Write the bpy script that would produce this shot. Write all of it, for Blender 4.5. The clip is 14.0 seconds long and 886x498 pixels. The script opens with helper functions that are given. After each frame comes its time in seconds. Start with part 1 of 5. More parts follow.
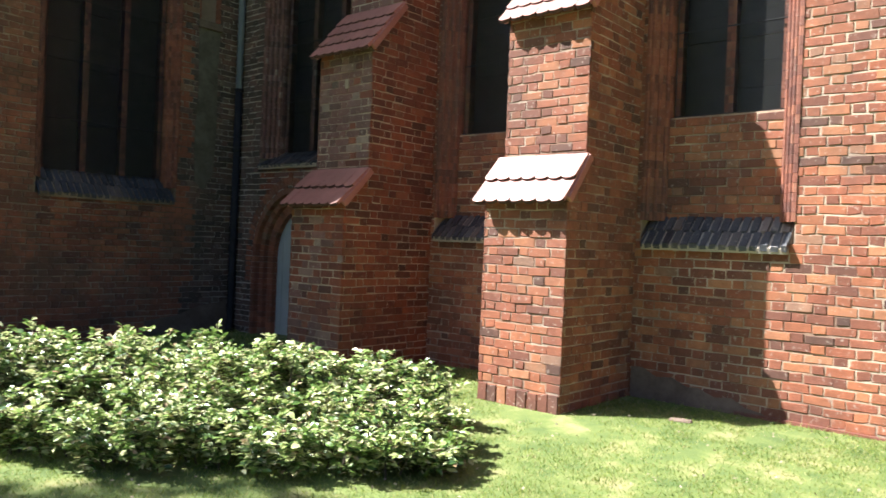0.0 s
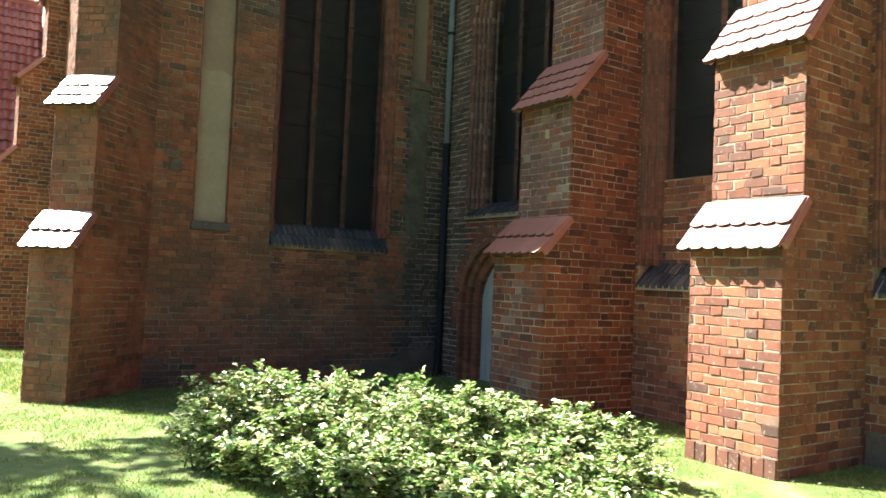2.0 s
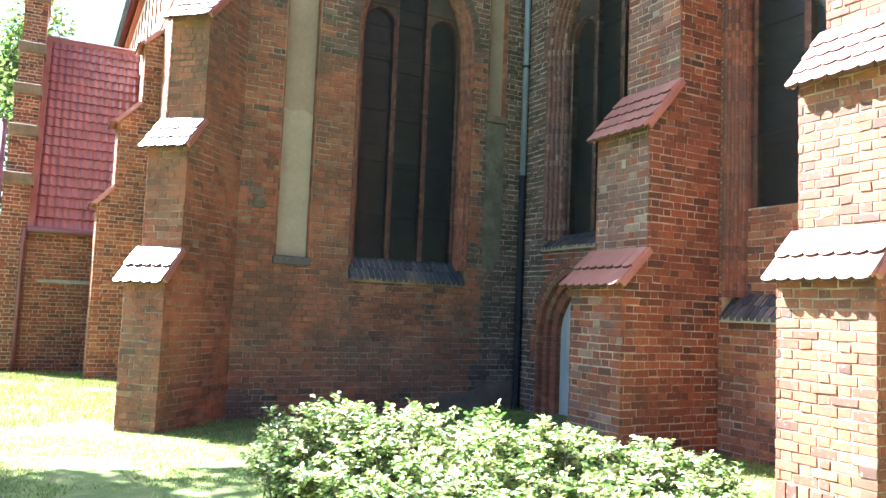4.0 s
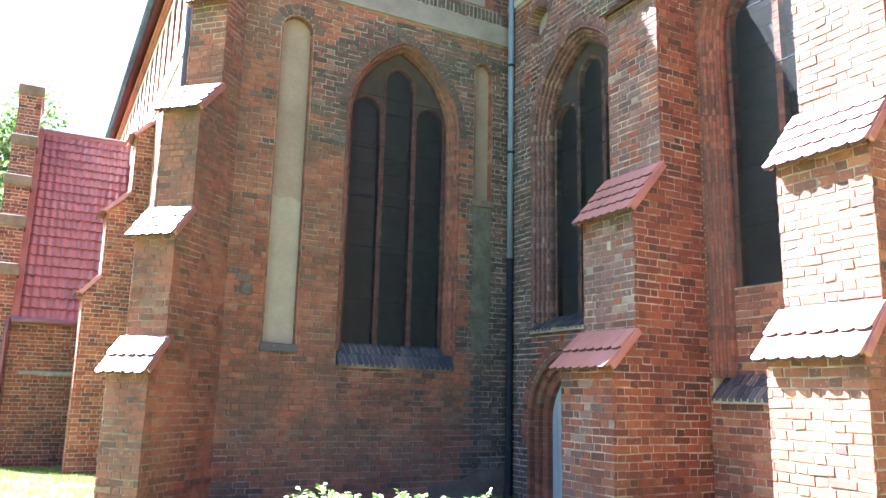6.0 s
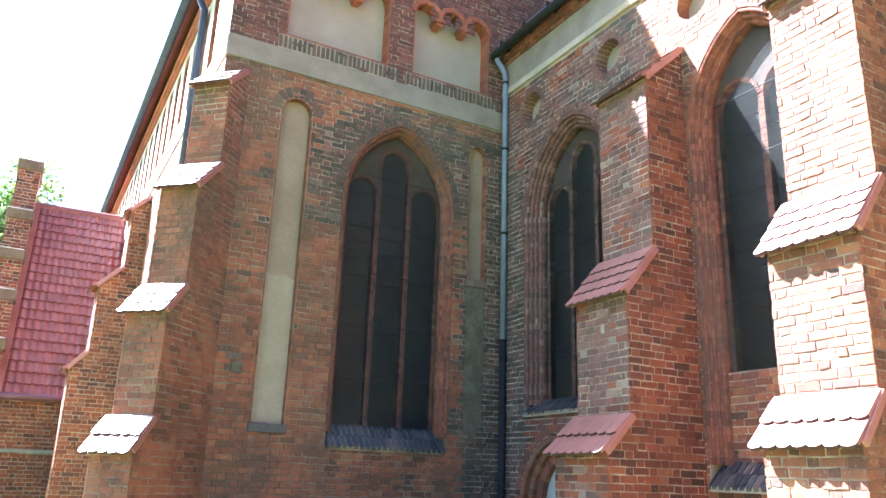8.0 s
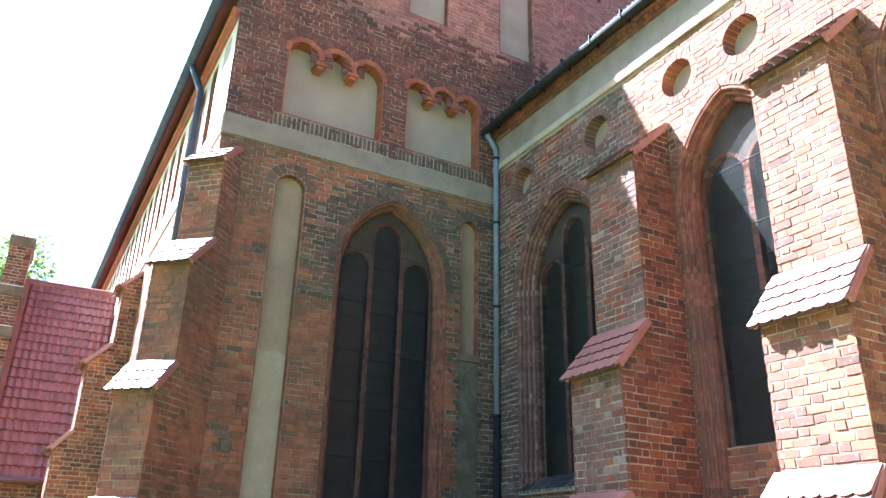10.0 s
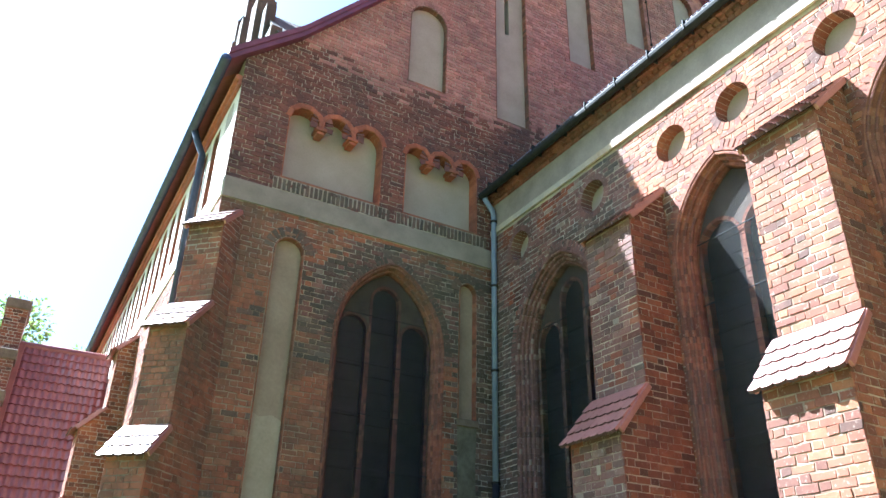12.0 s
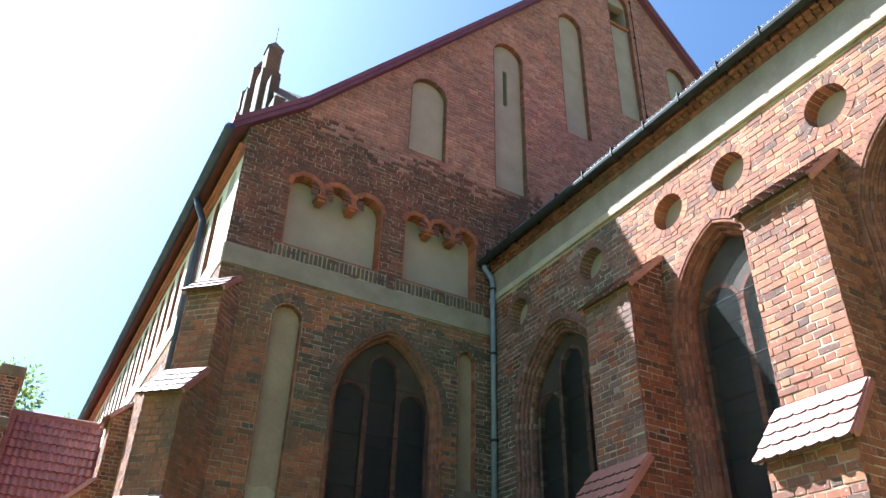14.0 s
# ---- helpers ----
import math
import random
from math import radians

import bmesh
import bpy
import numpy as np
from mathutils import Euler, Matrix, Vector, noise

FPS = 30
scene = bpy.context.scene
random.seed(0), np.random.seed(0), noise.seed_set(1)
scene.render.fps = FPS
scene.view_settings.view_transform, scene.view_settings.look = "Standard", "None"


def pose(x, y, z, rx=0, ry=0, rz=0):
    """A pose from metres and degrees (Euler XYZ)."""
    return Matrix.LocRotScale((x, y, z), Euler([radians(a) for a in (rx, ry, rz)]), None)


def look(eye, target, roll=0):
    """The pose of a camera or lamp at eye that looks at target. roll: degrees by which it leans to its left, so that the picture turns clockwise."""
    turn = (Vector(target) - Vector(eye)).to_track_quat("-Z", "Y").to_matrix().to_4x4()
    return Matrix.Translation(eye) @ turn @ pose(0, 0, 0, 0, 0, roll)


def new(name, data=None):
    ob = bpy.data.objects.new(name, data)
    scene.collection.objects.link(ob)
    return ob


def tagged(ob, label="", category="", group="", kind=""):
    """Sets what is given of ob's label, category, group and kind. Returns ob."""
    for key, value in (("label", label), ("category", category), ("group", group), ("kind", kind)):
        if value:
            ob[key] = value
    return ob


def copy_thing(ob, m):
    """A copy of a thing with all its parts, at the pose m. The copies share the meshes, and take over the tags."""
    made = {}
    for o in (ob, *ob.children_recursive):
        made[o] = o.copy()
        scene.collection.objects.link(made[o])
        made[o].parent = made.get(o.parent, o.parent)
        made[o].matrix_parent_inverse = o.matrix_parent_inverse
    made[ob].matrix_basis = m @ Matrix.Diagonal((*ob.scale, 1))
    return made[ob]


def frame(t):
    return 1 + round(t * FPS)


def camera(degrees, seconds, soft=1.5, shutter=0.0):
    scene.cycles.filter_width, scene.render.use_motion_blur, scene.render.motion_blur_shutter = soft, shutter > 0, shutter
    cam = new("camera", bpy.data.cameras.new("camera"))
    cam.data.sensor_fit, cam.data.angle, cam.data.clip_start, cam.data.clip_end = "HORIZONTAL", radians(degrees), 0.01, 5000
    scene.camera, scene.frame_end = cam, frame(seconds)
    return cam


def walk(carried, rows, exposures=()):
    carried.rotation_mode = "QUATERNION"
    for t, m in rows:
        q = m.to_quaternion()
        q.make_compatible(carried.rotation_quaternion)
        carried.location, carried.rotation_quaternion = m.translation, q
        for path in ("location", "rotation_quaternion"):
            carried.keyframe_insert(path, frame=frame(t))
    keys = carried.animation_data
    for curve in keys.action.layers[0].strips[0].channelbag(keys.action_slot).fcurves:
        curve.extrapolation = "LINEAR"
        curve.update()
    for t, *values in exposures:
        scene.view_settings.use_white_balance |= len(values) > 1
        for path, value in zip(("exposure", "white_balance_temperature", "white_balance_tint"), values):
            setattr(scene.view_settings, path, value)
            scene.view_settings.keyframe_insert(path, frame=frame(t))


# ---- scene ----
# ---------------------------------------------------------------- camera
PATH = [      # seconds, place, turn
    (0.0, -0.102, 0.139, 1.681, 89.656, -2.381, -49.424),
    (0.5, -0.079, 0.114, 1.696, 90.068, -1.961, -44.911),
    (1.0, -0.088, 0.092, 1.711, 90.700, -2.282, -41.068),
    (1.5, -0.072, 0.044, 1.717, 91.676, -2.351, -37.071),
    (2.0, -0.056, 0.034, 1.720, 92.445, -2.428, -33.740),
    (2.5, -0.042, 0.017, 1.721, 92.908, -2.134, -31.292),
    (5.0, 0.008, -0.011, 1.729, 97.319, -2.022, -27.223),
    (5.5, 0.015, -0.014, 1.726, 99.373, -1.575, -27.786),
    (6.0, 0.021, -0.006, 1.730, 100.964, -1.334, -28.367),
    (6.5, 0.010, -0.016, 1.740, 102.366, -1.627, -28.278),
    (7.0, 0.000, -0.005, 1.749, 103.793, -2.151, -28.522),
    (7.5, -0.005, -0.010, 1.762, 105.004, -2.131, -28.715),
    (8.0, -0.018, -0.017, 1.771, 106.803, -1.921, -29.147),
    (10.5, -0.024, -0.013, 1.785, 113.512, -1.575, -29.793),
    (11.0, -0.029, -0.019, 1.787, 114.706, -1.814, -30.032),
    (11.5, -0.032, -0.019, 1.786, 115.784, -1.690, -29.967),
    (12.0, -0.031, -0.023, 1.785, 117.053, -1.355, -29.755),
    (12.5, -0.034, -0.018, 1.776, 118.295, -1.481, -29.699),
    (13.0, -0.039, -0.017, 1.768, 119.586, -1.378, -29.667),
    (13.5, -0.024, -0.018, 1.769, 120.824, -1.461, -29.769),
    (14.0, -0.041, -0.019, 1.762, 122.181, -1.516, -29.977),
]
EXPOSURES = [(0.0, 1.98, 5500, 24), (1.0, 2.28, 5600, 18), (2.5, 2.68, 5600, 14), (5.0, 3.96, 4900, 24), (8.0, 3.84, 4850, 25), (10.5, 3.27, 4800, 22),
             (13.0, 2.77, 4850, 19), (14.0, 2.54, 4950, 17)]      # seconds, stops, kelvin, tint
cam = camera(60.5, 14.0, shutter=0.35)
walk(cam, [(t, pose(*p)) for t, *p in PATH], EXPOSURES)

# ---------------------------------------------------------------- light
SUN_WAY = Vector((-0.6225, 0.7826, 1.15)).normalized()      # towards the sun
world = bpy.data.worlds.new("sky")
scene.world = world
world.use_nodes = True
wn = world.node_tree
sky = wn.nodes.new("ShaderNodeTexSky")
sky.sky_type = "NISHITA"
sky.sun_disc = False
sky.sun_elevation = math.asin(SUN_WAY.z)
sky.sun_rotation = math.atan2(SUN_WAY.x, SUN_WAY.y)
sky.air_density, sky.dust_density, sky.ozone_density = 1.0, 4.5, 0.4
wn.nodes["Background"].inputs["Strength"].default_value = 0.034
haze = wn.nodes.new("ShaderNodeMix")      # a summer haze turns the blue towards cyan
haze.data_type, haze.blend_type = "RGBA", "MULTIPLY"
haze.inputs[0].default_value, haze.inputs[7].default_value = 1.0, (0.88, 1.08, 1.08, 1)
wn.links.new(sky.outputs["Color"], haze.inputs[6])
wn.links.new(haze.outputs[2], wn.nodes["Background"].inputs["Color"])
sun = new("sun", bpy.data.lights.new("sun", "SUN"))
sun.data.energy, sun.data.angle, sun.data.color = 5.0, radians(0.5), (1.0, 0.985, 0.74)
sun.matrix_world = look(SUN_WAY * 60, (0, 0, 0))


# ---------------------------------------------------------------- materials
def base_material(name, rough=0.85, metal=0.0):
    m = bpy.data.materials.new(name)
    m.use_nodes = True
    b = m.node_tree.nodes["Principled BSDF"]
    b.inputs["Roughness"].default_value, b.inputs["Metallic"].default_value = rough, metal
    return m, m.node_tree, b


def ramp(nt, source, stops):
    r = nt.nodes.new("ShaderNodeValToRGB")
    e = r.color_ramp.elements
    while len(e) < len(stops):
        e.new(0.5)
    for el, (p, c) in zip(e, stops):
        el.position, el.color = p, (*c, 1)
    nt.links.new(source, r.inputs[0])
    return r.outputs["Color"]


def noise_tex(nt, scale, detail=4.0, rough=0.6, stretch=None):
    tc = nt.nodes.new("ShaderNodeNewGeometry")
    n = nt.nodes.new("ShaderNodeTexNoise")
    n.inputs["Scale"].default_value, n.inputs["Detail"].default_value, n.inputs["Roughness"].default_value = scale, detail, rough
    if stretch:
        mp = nt.nodes.new("ShaderNodeMapping")
        mp.inputs["Scale"].default_value = stretch
        nt.links.new(tc.outputs["Position"], mp.inputs[0])
        nt.links.new(mp.outputs[0], n.inputs["Vector"])
    else:
        nt.links.new(tc.outputs["Position"], n.inputs["Vector"])
    return n.outputs["Fac"]


def mix(nt, fac, a, b, mode="MIX"):
    m = nt.nodes.new("ShaderNodeMix")
    m.data_type, m.blend_type = "RGBA", mode
    for sock, v in ((m.inputs[0], fac), (m.inputs[6], a), (m.inputs[7], b)):
        if isinstance(v, (int, float)):
            sock.default_value = v
        elif isinstance(v, tuple):
            sock.default_value = (*v, 1)
        else:
            nt.links.new(v, sock)
    return m.outputs[2]


def bump(nt, b, height, strength=0.4, distance=0.01):
    n = nt.nodes.new("ShaderNodeBump")
    n.inputs["Strength"].default_value, n.inputs["Distance"].default_value = strength, distance
    nt.links.new(height, n.inputs["Height"])
    nt.links.new(n.outputs[0], b.inputs["Normal"])


def any_random(nt):
    """One random number for each piece, single or joined."""
    g, o, a, f = (nt.nodes.new(k) for k in ("ShaderNodeNewGeometry", "ShaderNodeObjectInfo", "ShaderNodeMath", "ShaderNodeMath"))
    nt.links.new(g.outputs["Random Per Island"], a.inputs[0])
    nt.links.new(o.outputs["Random"], a.inputs[1])
    f.operation = "FRACT"
    nt.links.new(a.outputs[0], f.inputs[0])
    return f.outputs[0]


def grime(nt, c, dark, amount):
    """Broad weather stains that run over bricks and joints alike."""
    big = ramp(nt, noise_tex(nt, 0.55, 6, 0.68, (1, 1, 0.7)), [(0.45, (0, 0, 0)), (0.66, (1, 1, 1))])
    st = nt.nodes.new("ShaderNodeMath")
    st.operation, st.inputs[1].default_value = "MULTIPLY", amount
    nt.links.new(big, st.inputs[0])
    c = mix(nt, st.outputs[0], c, dark)
    warm = ramp(nt, noise_tex(nt, 1.9, 4, 0.6), [(0.42, (0.80, 0.80, 0.82)), (0.62, (1.12, 1.0, 0.92))])
    return mix(nt, 0.8, c, warm, "MULTIPLY")


def brick_material(name, stops, stain, stain_amount=0.6, lime=0.25, fresh=0.0):
    m, nt, b = base_material(name, 0.9)
    c = ramp(nt, any_random(nt), stops)
    grain = noise_tex(nt, 60, 5, 0.7)
    c = mix(nt, 0.35, c, ramp(nt, grain, [(0.3, (0.35, 0.3, 0.3)), (0.7, (1.0, 1.0, 1.0))]), "MULTIPLY")
    blotch = noise_tex(nt, 9, 4, 0.65)
    c = mix(nt, 0.45, c, ramp(nt, blotch, [(0.35, (0.5, 0.45, 0.42)), (0.65, (1.0, 1.0, 1.0))]), "MULTIPLY")
    c = grime(nt, c, stain, stain_amount)
    if fresh:
        spot = ramp(nt, noise_tex(nt, 0.75, 5, 0.7), [(0.52, (0, 0, 0)), (0.60, (1, 1, 1))])
        k = nt.nodes.new("ShaderNodeMath")
        k.operation, k.inputs[1].default_value = "MULTIPLY", fresh
        nt.links.new(spot, k.inputs[0])
        c = mix(nt, k.outputs[0], c, mix(nt, 0.5, (0.46, 0.155, 0.075), c))
    flecks = ramp(nt, noise_tex(nt, 23, 3, 0.6), [(0.60, (0, 0, 0)), (0.72, (1, 1, 1))])
    fl = nt.nodes.new("ShaderNodeMath")
    fl.operation, fl.inputs[1].default_value = "MULTIPLY", lime
    nt.links.new(flecks, fl.inputs[0])
    c = mix(nt, fl.outputs[0], c, (0.42, 0.34, 0.28))
    nt.links.new(c, b.inputs["Base Color"])
    bump(nt, b, mix(nt, 0.5, grain, blotch), 0.9, 0.008)
    return m


def plain_material(name, stops, scale=3.0, rough=0.85, metal=0.0, fine=40, bump_strength=0.3, stretch=None, coat=0.0, vary=0.0):
    m, nt, b = base_material(name, rough, metal)
    c = ramp(nt, noise_tex(nt, scale, 5, 0.65, stretch), stops)
    f = noise_tex(nt, fine, 4, 0.65)
    c = mix(nt, 0.3, c, ramp(nt, f, [(0.3, (0.55, 0.53, 0.5)), (0.7, (1, 1, 1))]), "MULTIPLY")
    if vary:
        c = mix(nt, vary, c, ramp(nt, any_random(nt), [(0.0, (0.35, 0.33, 0.32)), (1.0, (1, 1, 1))]), "MULTIPLY")
    nt.links.new(c, b.inputs["Base Color"])
    b.inputs["Coat Weight"].default_value = coat
    if bump_strength:
        bump(nt, b, f, bump_strength, 0.006)
    return m


RED = [(0.0, (0.095, 0.055, 0.046)), (0.10, (0.17, 0.072, 0.052)), (0.35, (0.26, 0.098, 0.060)), (0.65, (0.315, 0.122, 0.068)),
       (0.84, (0.365, 0.155, 0.082)), (0.96, (0.40, 0.20, 0.112)), (1.0, (0.27, 0.17, 0.13))]
OLD = [(0.0, (0.14, 0.072, 0.048)), (0.12, (0.21, 0.088, 0.053)), (0.45, (0.27, 0.105, 0.060)), (0.8, (0.32, 0.125, 0.068)),
       (0.95, (0.36, 0.165, 0.090)), (1.0, (0.28, 0.19, 0.12))]
GREY = [(0.0, (0.078, 0.058, 0.048)), (0.3, (0.112, 0.080, 0.064)), (0.65, (0.150, 0.097, 0.078)), (0.85, (0.19, 0.105, 0.08)), (1.0, (0.20, 0.155, 0.125))]
WINE = [(0.0, (0.11, 0.05, 0.046)), (0.3, (0.16, 0.062, 0.052)), (0.65, (0.20, 0.076, 0.062)), (1.0, (0.25, 0.105, 0.082))]
PINK = [(0.0, (0.34, 0.160, 0.146)), (0.3, (0.41, 0.188, 0.172)), (0.6, (0.47, 0.222, 0.202)), (1.0, (0.53, 0.275, 0.25))]
RED = [(p, (r * 1.03, g * 0.93, b * 0.80)) for p, (r, g, b) in RED]
OLD = [(p, (r * 1.06, g * 0.98, b * 0.98)) for p, (r, g, b) in OLD]
# RED darkened and reddened: shade and warm bounce put into the colour
RED_SHADE = [(p, (r * 0.82, g * 0.66, b * 0.64)) for p, (r, g, b) in RED]
DUSTY = [(0.0, (0.11, 0.058, 0.050)), (0.3, (0.17, 0.080, 0.066)), (0.7, (0.215, 0.098, 0.080)), (0.92, (0.26, 0.135, 0.11)), (1.0, (0.34, 0.27, 0.22))]
M_RED_SHADE = brick_material("shaded_red_brick", RED_SHADE, (0.10, 0.050, 0.040), 0.5, 0.25)
M_DUSTY = brick_material("dusty_weathered_brick", DUSTY, (0.13, 0.10, 0.085), 0.4, 0.6)
# damp grey bricks; also the dark colour of the backlit roof gable
M_GREY = brick_material("damp_and_backlit_grey_brick", GREY, (0.085, 0.080, 0.058), 0.5, 0.35)
M_WINE = brick_material("dark_gable_brick", WINE, (0.07, 0.05, 0.05), 0.5, 0.10)
M_RED = brick_material("choir_brick", RED, (0.14, 0.070, 0.052), 0.6, 0.6)
M_OLD = brick_material("old_brick", OLD, (0.115, 0.090, 0.060), 0.75, 0.35, 0.75)
M_PINK = brick_material("gable_brick", PINK, (0.13, 0.075, 0.07), 0.4, 0.10)
M_MOULD = brick_material("moulded_brick", [(0.0, (0.14, 0.055, 0.040)), (0.35, (0.22, 0.078, 0.050)), (0.75, (0.28, 0.100, 0.060)), (1.0, (0.32, 0.135, 0.080))], (0.10, 0.08, 0.068), 0.6, 0.3)
M_CORBEL = brick_material("orange_moulded_brick", [(0.0, (0.34, 0.095, 0.050)), (1.0, (0.46, 0.15, 0.080))], (0.13, 0.09, 0.075), 0.4, 0.15)
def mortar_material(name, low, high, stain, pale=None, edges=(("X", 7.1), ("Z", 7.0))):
    m, nt, b = base_material(name, 0.95)
    c = ramp(nt, noise_tex(nt, 1.1, 5, 0.65), [(0.40, low), (0.60, high)])
    f = noise_tex(nt, 70, 4, 0.65)
    c = mix(nt, 0.4, c, ramp(nt, f, [(0.3, (0.5, 0.48, 0.45)), (0.7, (1, 1, 1))]), "MULTIPLY")
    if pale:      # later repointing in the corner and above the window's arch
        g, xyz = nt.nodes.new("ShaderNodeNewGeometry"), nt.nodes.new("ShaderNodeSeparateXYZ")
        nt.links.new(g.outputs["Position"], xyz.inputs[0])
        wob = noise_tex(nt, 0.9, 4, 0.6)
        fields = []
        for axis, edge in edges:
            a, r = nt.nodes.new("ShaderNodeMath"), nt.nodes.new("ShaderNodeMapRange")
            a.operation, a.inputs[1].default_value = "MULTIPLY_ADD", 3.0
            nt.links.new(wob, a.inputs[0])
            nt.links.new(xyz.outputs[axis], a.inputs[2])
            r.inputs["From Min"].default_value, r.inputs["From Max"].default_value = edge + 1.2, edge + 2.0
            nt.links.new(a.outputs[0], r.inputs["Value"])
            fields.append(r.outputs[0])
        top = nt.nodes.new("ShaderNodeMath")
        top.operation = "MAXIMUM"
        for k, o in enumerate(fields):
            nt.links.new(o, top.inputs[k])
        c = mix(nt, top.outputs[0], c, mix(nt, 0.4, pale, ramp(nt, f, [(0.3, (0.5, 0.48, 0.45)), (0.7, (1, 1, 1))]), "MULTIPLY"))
    c = grime(nt, c, stain, 0.35 if pale else 0.5)
    nt.links.new(c, b.inputs["Base Color"])
    bump(nt, b, f, 0.6, 0.006)
    return m


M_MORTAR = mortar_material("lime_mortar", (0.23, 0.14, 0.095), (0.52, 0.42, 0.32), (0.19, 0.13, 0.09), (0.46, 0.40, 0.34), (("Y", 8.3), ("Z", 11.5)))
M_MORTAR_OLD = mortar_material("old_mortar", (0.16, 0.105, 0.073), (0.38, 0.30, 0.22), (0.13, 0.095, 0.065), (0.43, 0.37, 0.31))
M_PATCH = plain_material("warm_plaster", [(0.3, (0.31, 0.240, 0.175)), (0.7, (0.40, 0.318, 0.238))], 2.5, 0.92, fine=18, bump_strength=0.6)
# pale colour carries the glare of full sun on brick and plaster
M_SUN_PALE = plain_material("sunlit_pale_wall", [(0.3, (0.57, 0.48, 0.41)), (0.7, (0.72, 0.64, 0.56))], 2.0, 0.9, fine=30)
M_NICHE = plain_material("brown_plaster", [(0.3, (0.235, 0.162, 0.115)), (0.7, (0.33, 0.240, 0.176))], 1.3, 0.92, fine=16, bump_strength=0.6)
M_PLASTER = plain_material("grey_plaster", [(0.3, (0.29, 0.230, 0.198)), (0.7, (0.37, 0.300, 0.262))], 1.3, 0.92, fine=30)
M_BAND = plain_material("band_plaster", [(0.3, (0.20, 0.155, 0.132)), (0.7, (0.30, 0.245, 0.212))], 2.0, 0.92, fine=30)
M_GLAZED = brick_material("dark_glazed_brick", [(0.0, (0.035, 0.038, 0.046)), (0.5, (0.065, 0.070, 0.085)), (0.8, (0.10, 0.095, 0.10)), (1.0, (0.20, 0.15, 0.13))], (0.08, 0.075, 0.07), 0.4, 0.4)
M_GLAZED.node_tree.nodes["Principled BSDF"].inputs["Roughness"].default_value = 0.42
M_TILE = plain_material("red_roof_tile", [(0.3, (0.30, 0.092, 0.066)), (0.7, (0.42, 0.155, 0.112))], 5.0, 0.5, vary=0.3)
M_TILE.node_tree.nodes["Principled BSDF"].inputs["Specular IOR Level"].default_value = 1.0
M_TILE.node_tree.nodes["Principled BSDF"].inputs["Coat Weight"].default_value = 0.5
M_TILE.node_tree.nodes["Principled BSDF"].inputs["Coat Roughness"].default_value = 0.4
M_DARK_EDGE = plain_material("dark_tile_edge", [(0.3, (0.045, 0.022, 0.018)), (0.7, (0.10, 0.045, 0.035))], 9.0, 0.95)
M_TILE_DARK = plain_material("wine_red_roof_tile", [(0.3, (0.24, 0.06, 0.052)), (0.7, (0.33, 0.095, 0.08))], 3.0, 0.45, vary=0.35)
M_ZINC = plain_material("zinc", [(0.3, (0.13, 0.155, 0.245)), (0.7, (0.20, 0.225, 0.33))], 4.0, 0.55, 0.0, bump_strength=0.1)
M_DARKMETAL = plain_material("dark_metal", [(0.3, (0.012, 0.012, 0.015)), (0.7, (0.030, 0.028, 0.029))], 6.0, 0.75, 0.0, bump_strength=0.1)
M_DARKMETAL.node_tree.nodes["Principled BSDF"].inputs["Specular IOR Level"].default_value = 0.2
M_NAVY = plain_material("navy_painted_metal", [(0.3, (0.022, 0.026, 0.052)), (0.7, (0.045, 0.05, 0.095))], 4.0, 0.5, 0.0, bump_strength=0.1)
M_VERGE = plain_material("verge_metal", [(0.3, (0.12, 0.036, 0.062)), (0.7, (0.19, 0.062, 0.10))], 3.0, 0.5, 0.1, bump_strength=0.1)
M_ROOF = plain_material("main_roof", [(0.3, (0.20, 0.06, 0.045)), (0.7, (0.30, 0.10, 0.07))], 2.0, 0.8)
M_GLASS = plain_material("leaded_glass", [(0.35, (0.011, 0.011, 0.012)), (0.7, (0.026, 0.025, 0.026))], 5.0, 0.35, bump_strength=0.0, vary=0.4)
M_GLASS.node_tree.nodes["Principled BSDF"].inputs["Specular IOR Level"].default_value = 0.3
M_DOOR = plain_material("white_door_paint", [(0.3, (0.34, 0.36, 0.35)), (0.7, (0.50, 0.51, 0.48))], 2.5, 0.6, stretch=(1, 1, 0.3))
M_STONE = plain_material("grey_stone", [(0.3, (0.16, 0.15, 0.14)), (0.7, (0.30, 0.29, 0.27))], 6.0, 0.9)
M_CEMENT = plain_material("brown_cement", [(0.3, (0.105, 0.070, 0.052)), (0.7, (0.215, 0.15, 0.11))], 2.5, 0.95, fine=20, bump_strength=0.7)
M_DAMP = plain_material("damp_plaster", [(0.35, (0.085, 0.07, 0.05)), (0.65, (0.16, 0.135, 0.10))], 5.0, 0.95, fine=16, bump_strength=0.8)
M_BARK = plain_material("bark", [(0.3, (0.07, 0.05, 0.035)), (0.7, (0.14, 0.10, 0.07))], 8.0, 0.95, fine=25, bump_strength=0.8, stretch=(1, 1, 0.25))


def leaf_material(name, stops, rough, trans=0.35):
    m, nt, b = base_material(name, rough)
    c = ramp(nt, any_random(nt), stops)
    nt.links.new(c, b.inputs["Base Color"])
    t = nt.nodes.new("ShaderNodeBsdfTranslucent")
    nt.links.new(c, t.inputs["Color"])
    s = nt.nodes.new("ShaderNodeMixShader")
    s.inputs[0].default_value = trans
    out = nt.nodes["Material Output"]
    nt.links.new(b.outputs[0], s.inputs[1])
    nt.links.new(t.outputs[0], s.inputs[2])
    nt.links.new(s.outputs[0], out.inputs["Surface"])
    return m


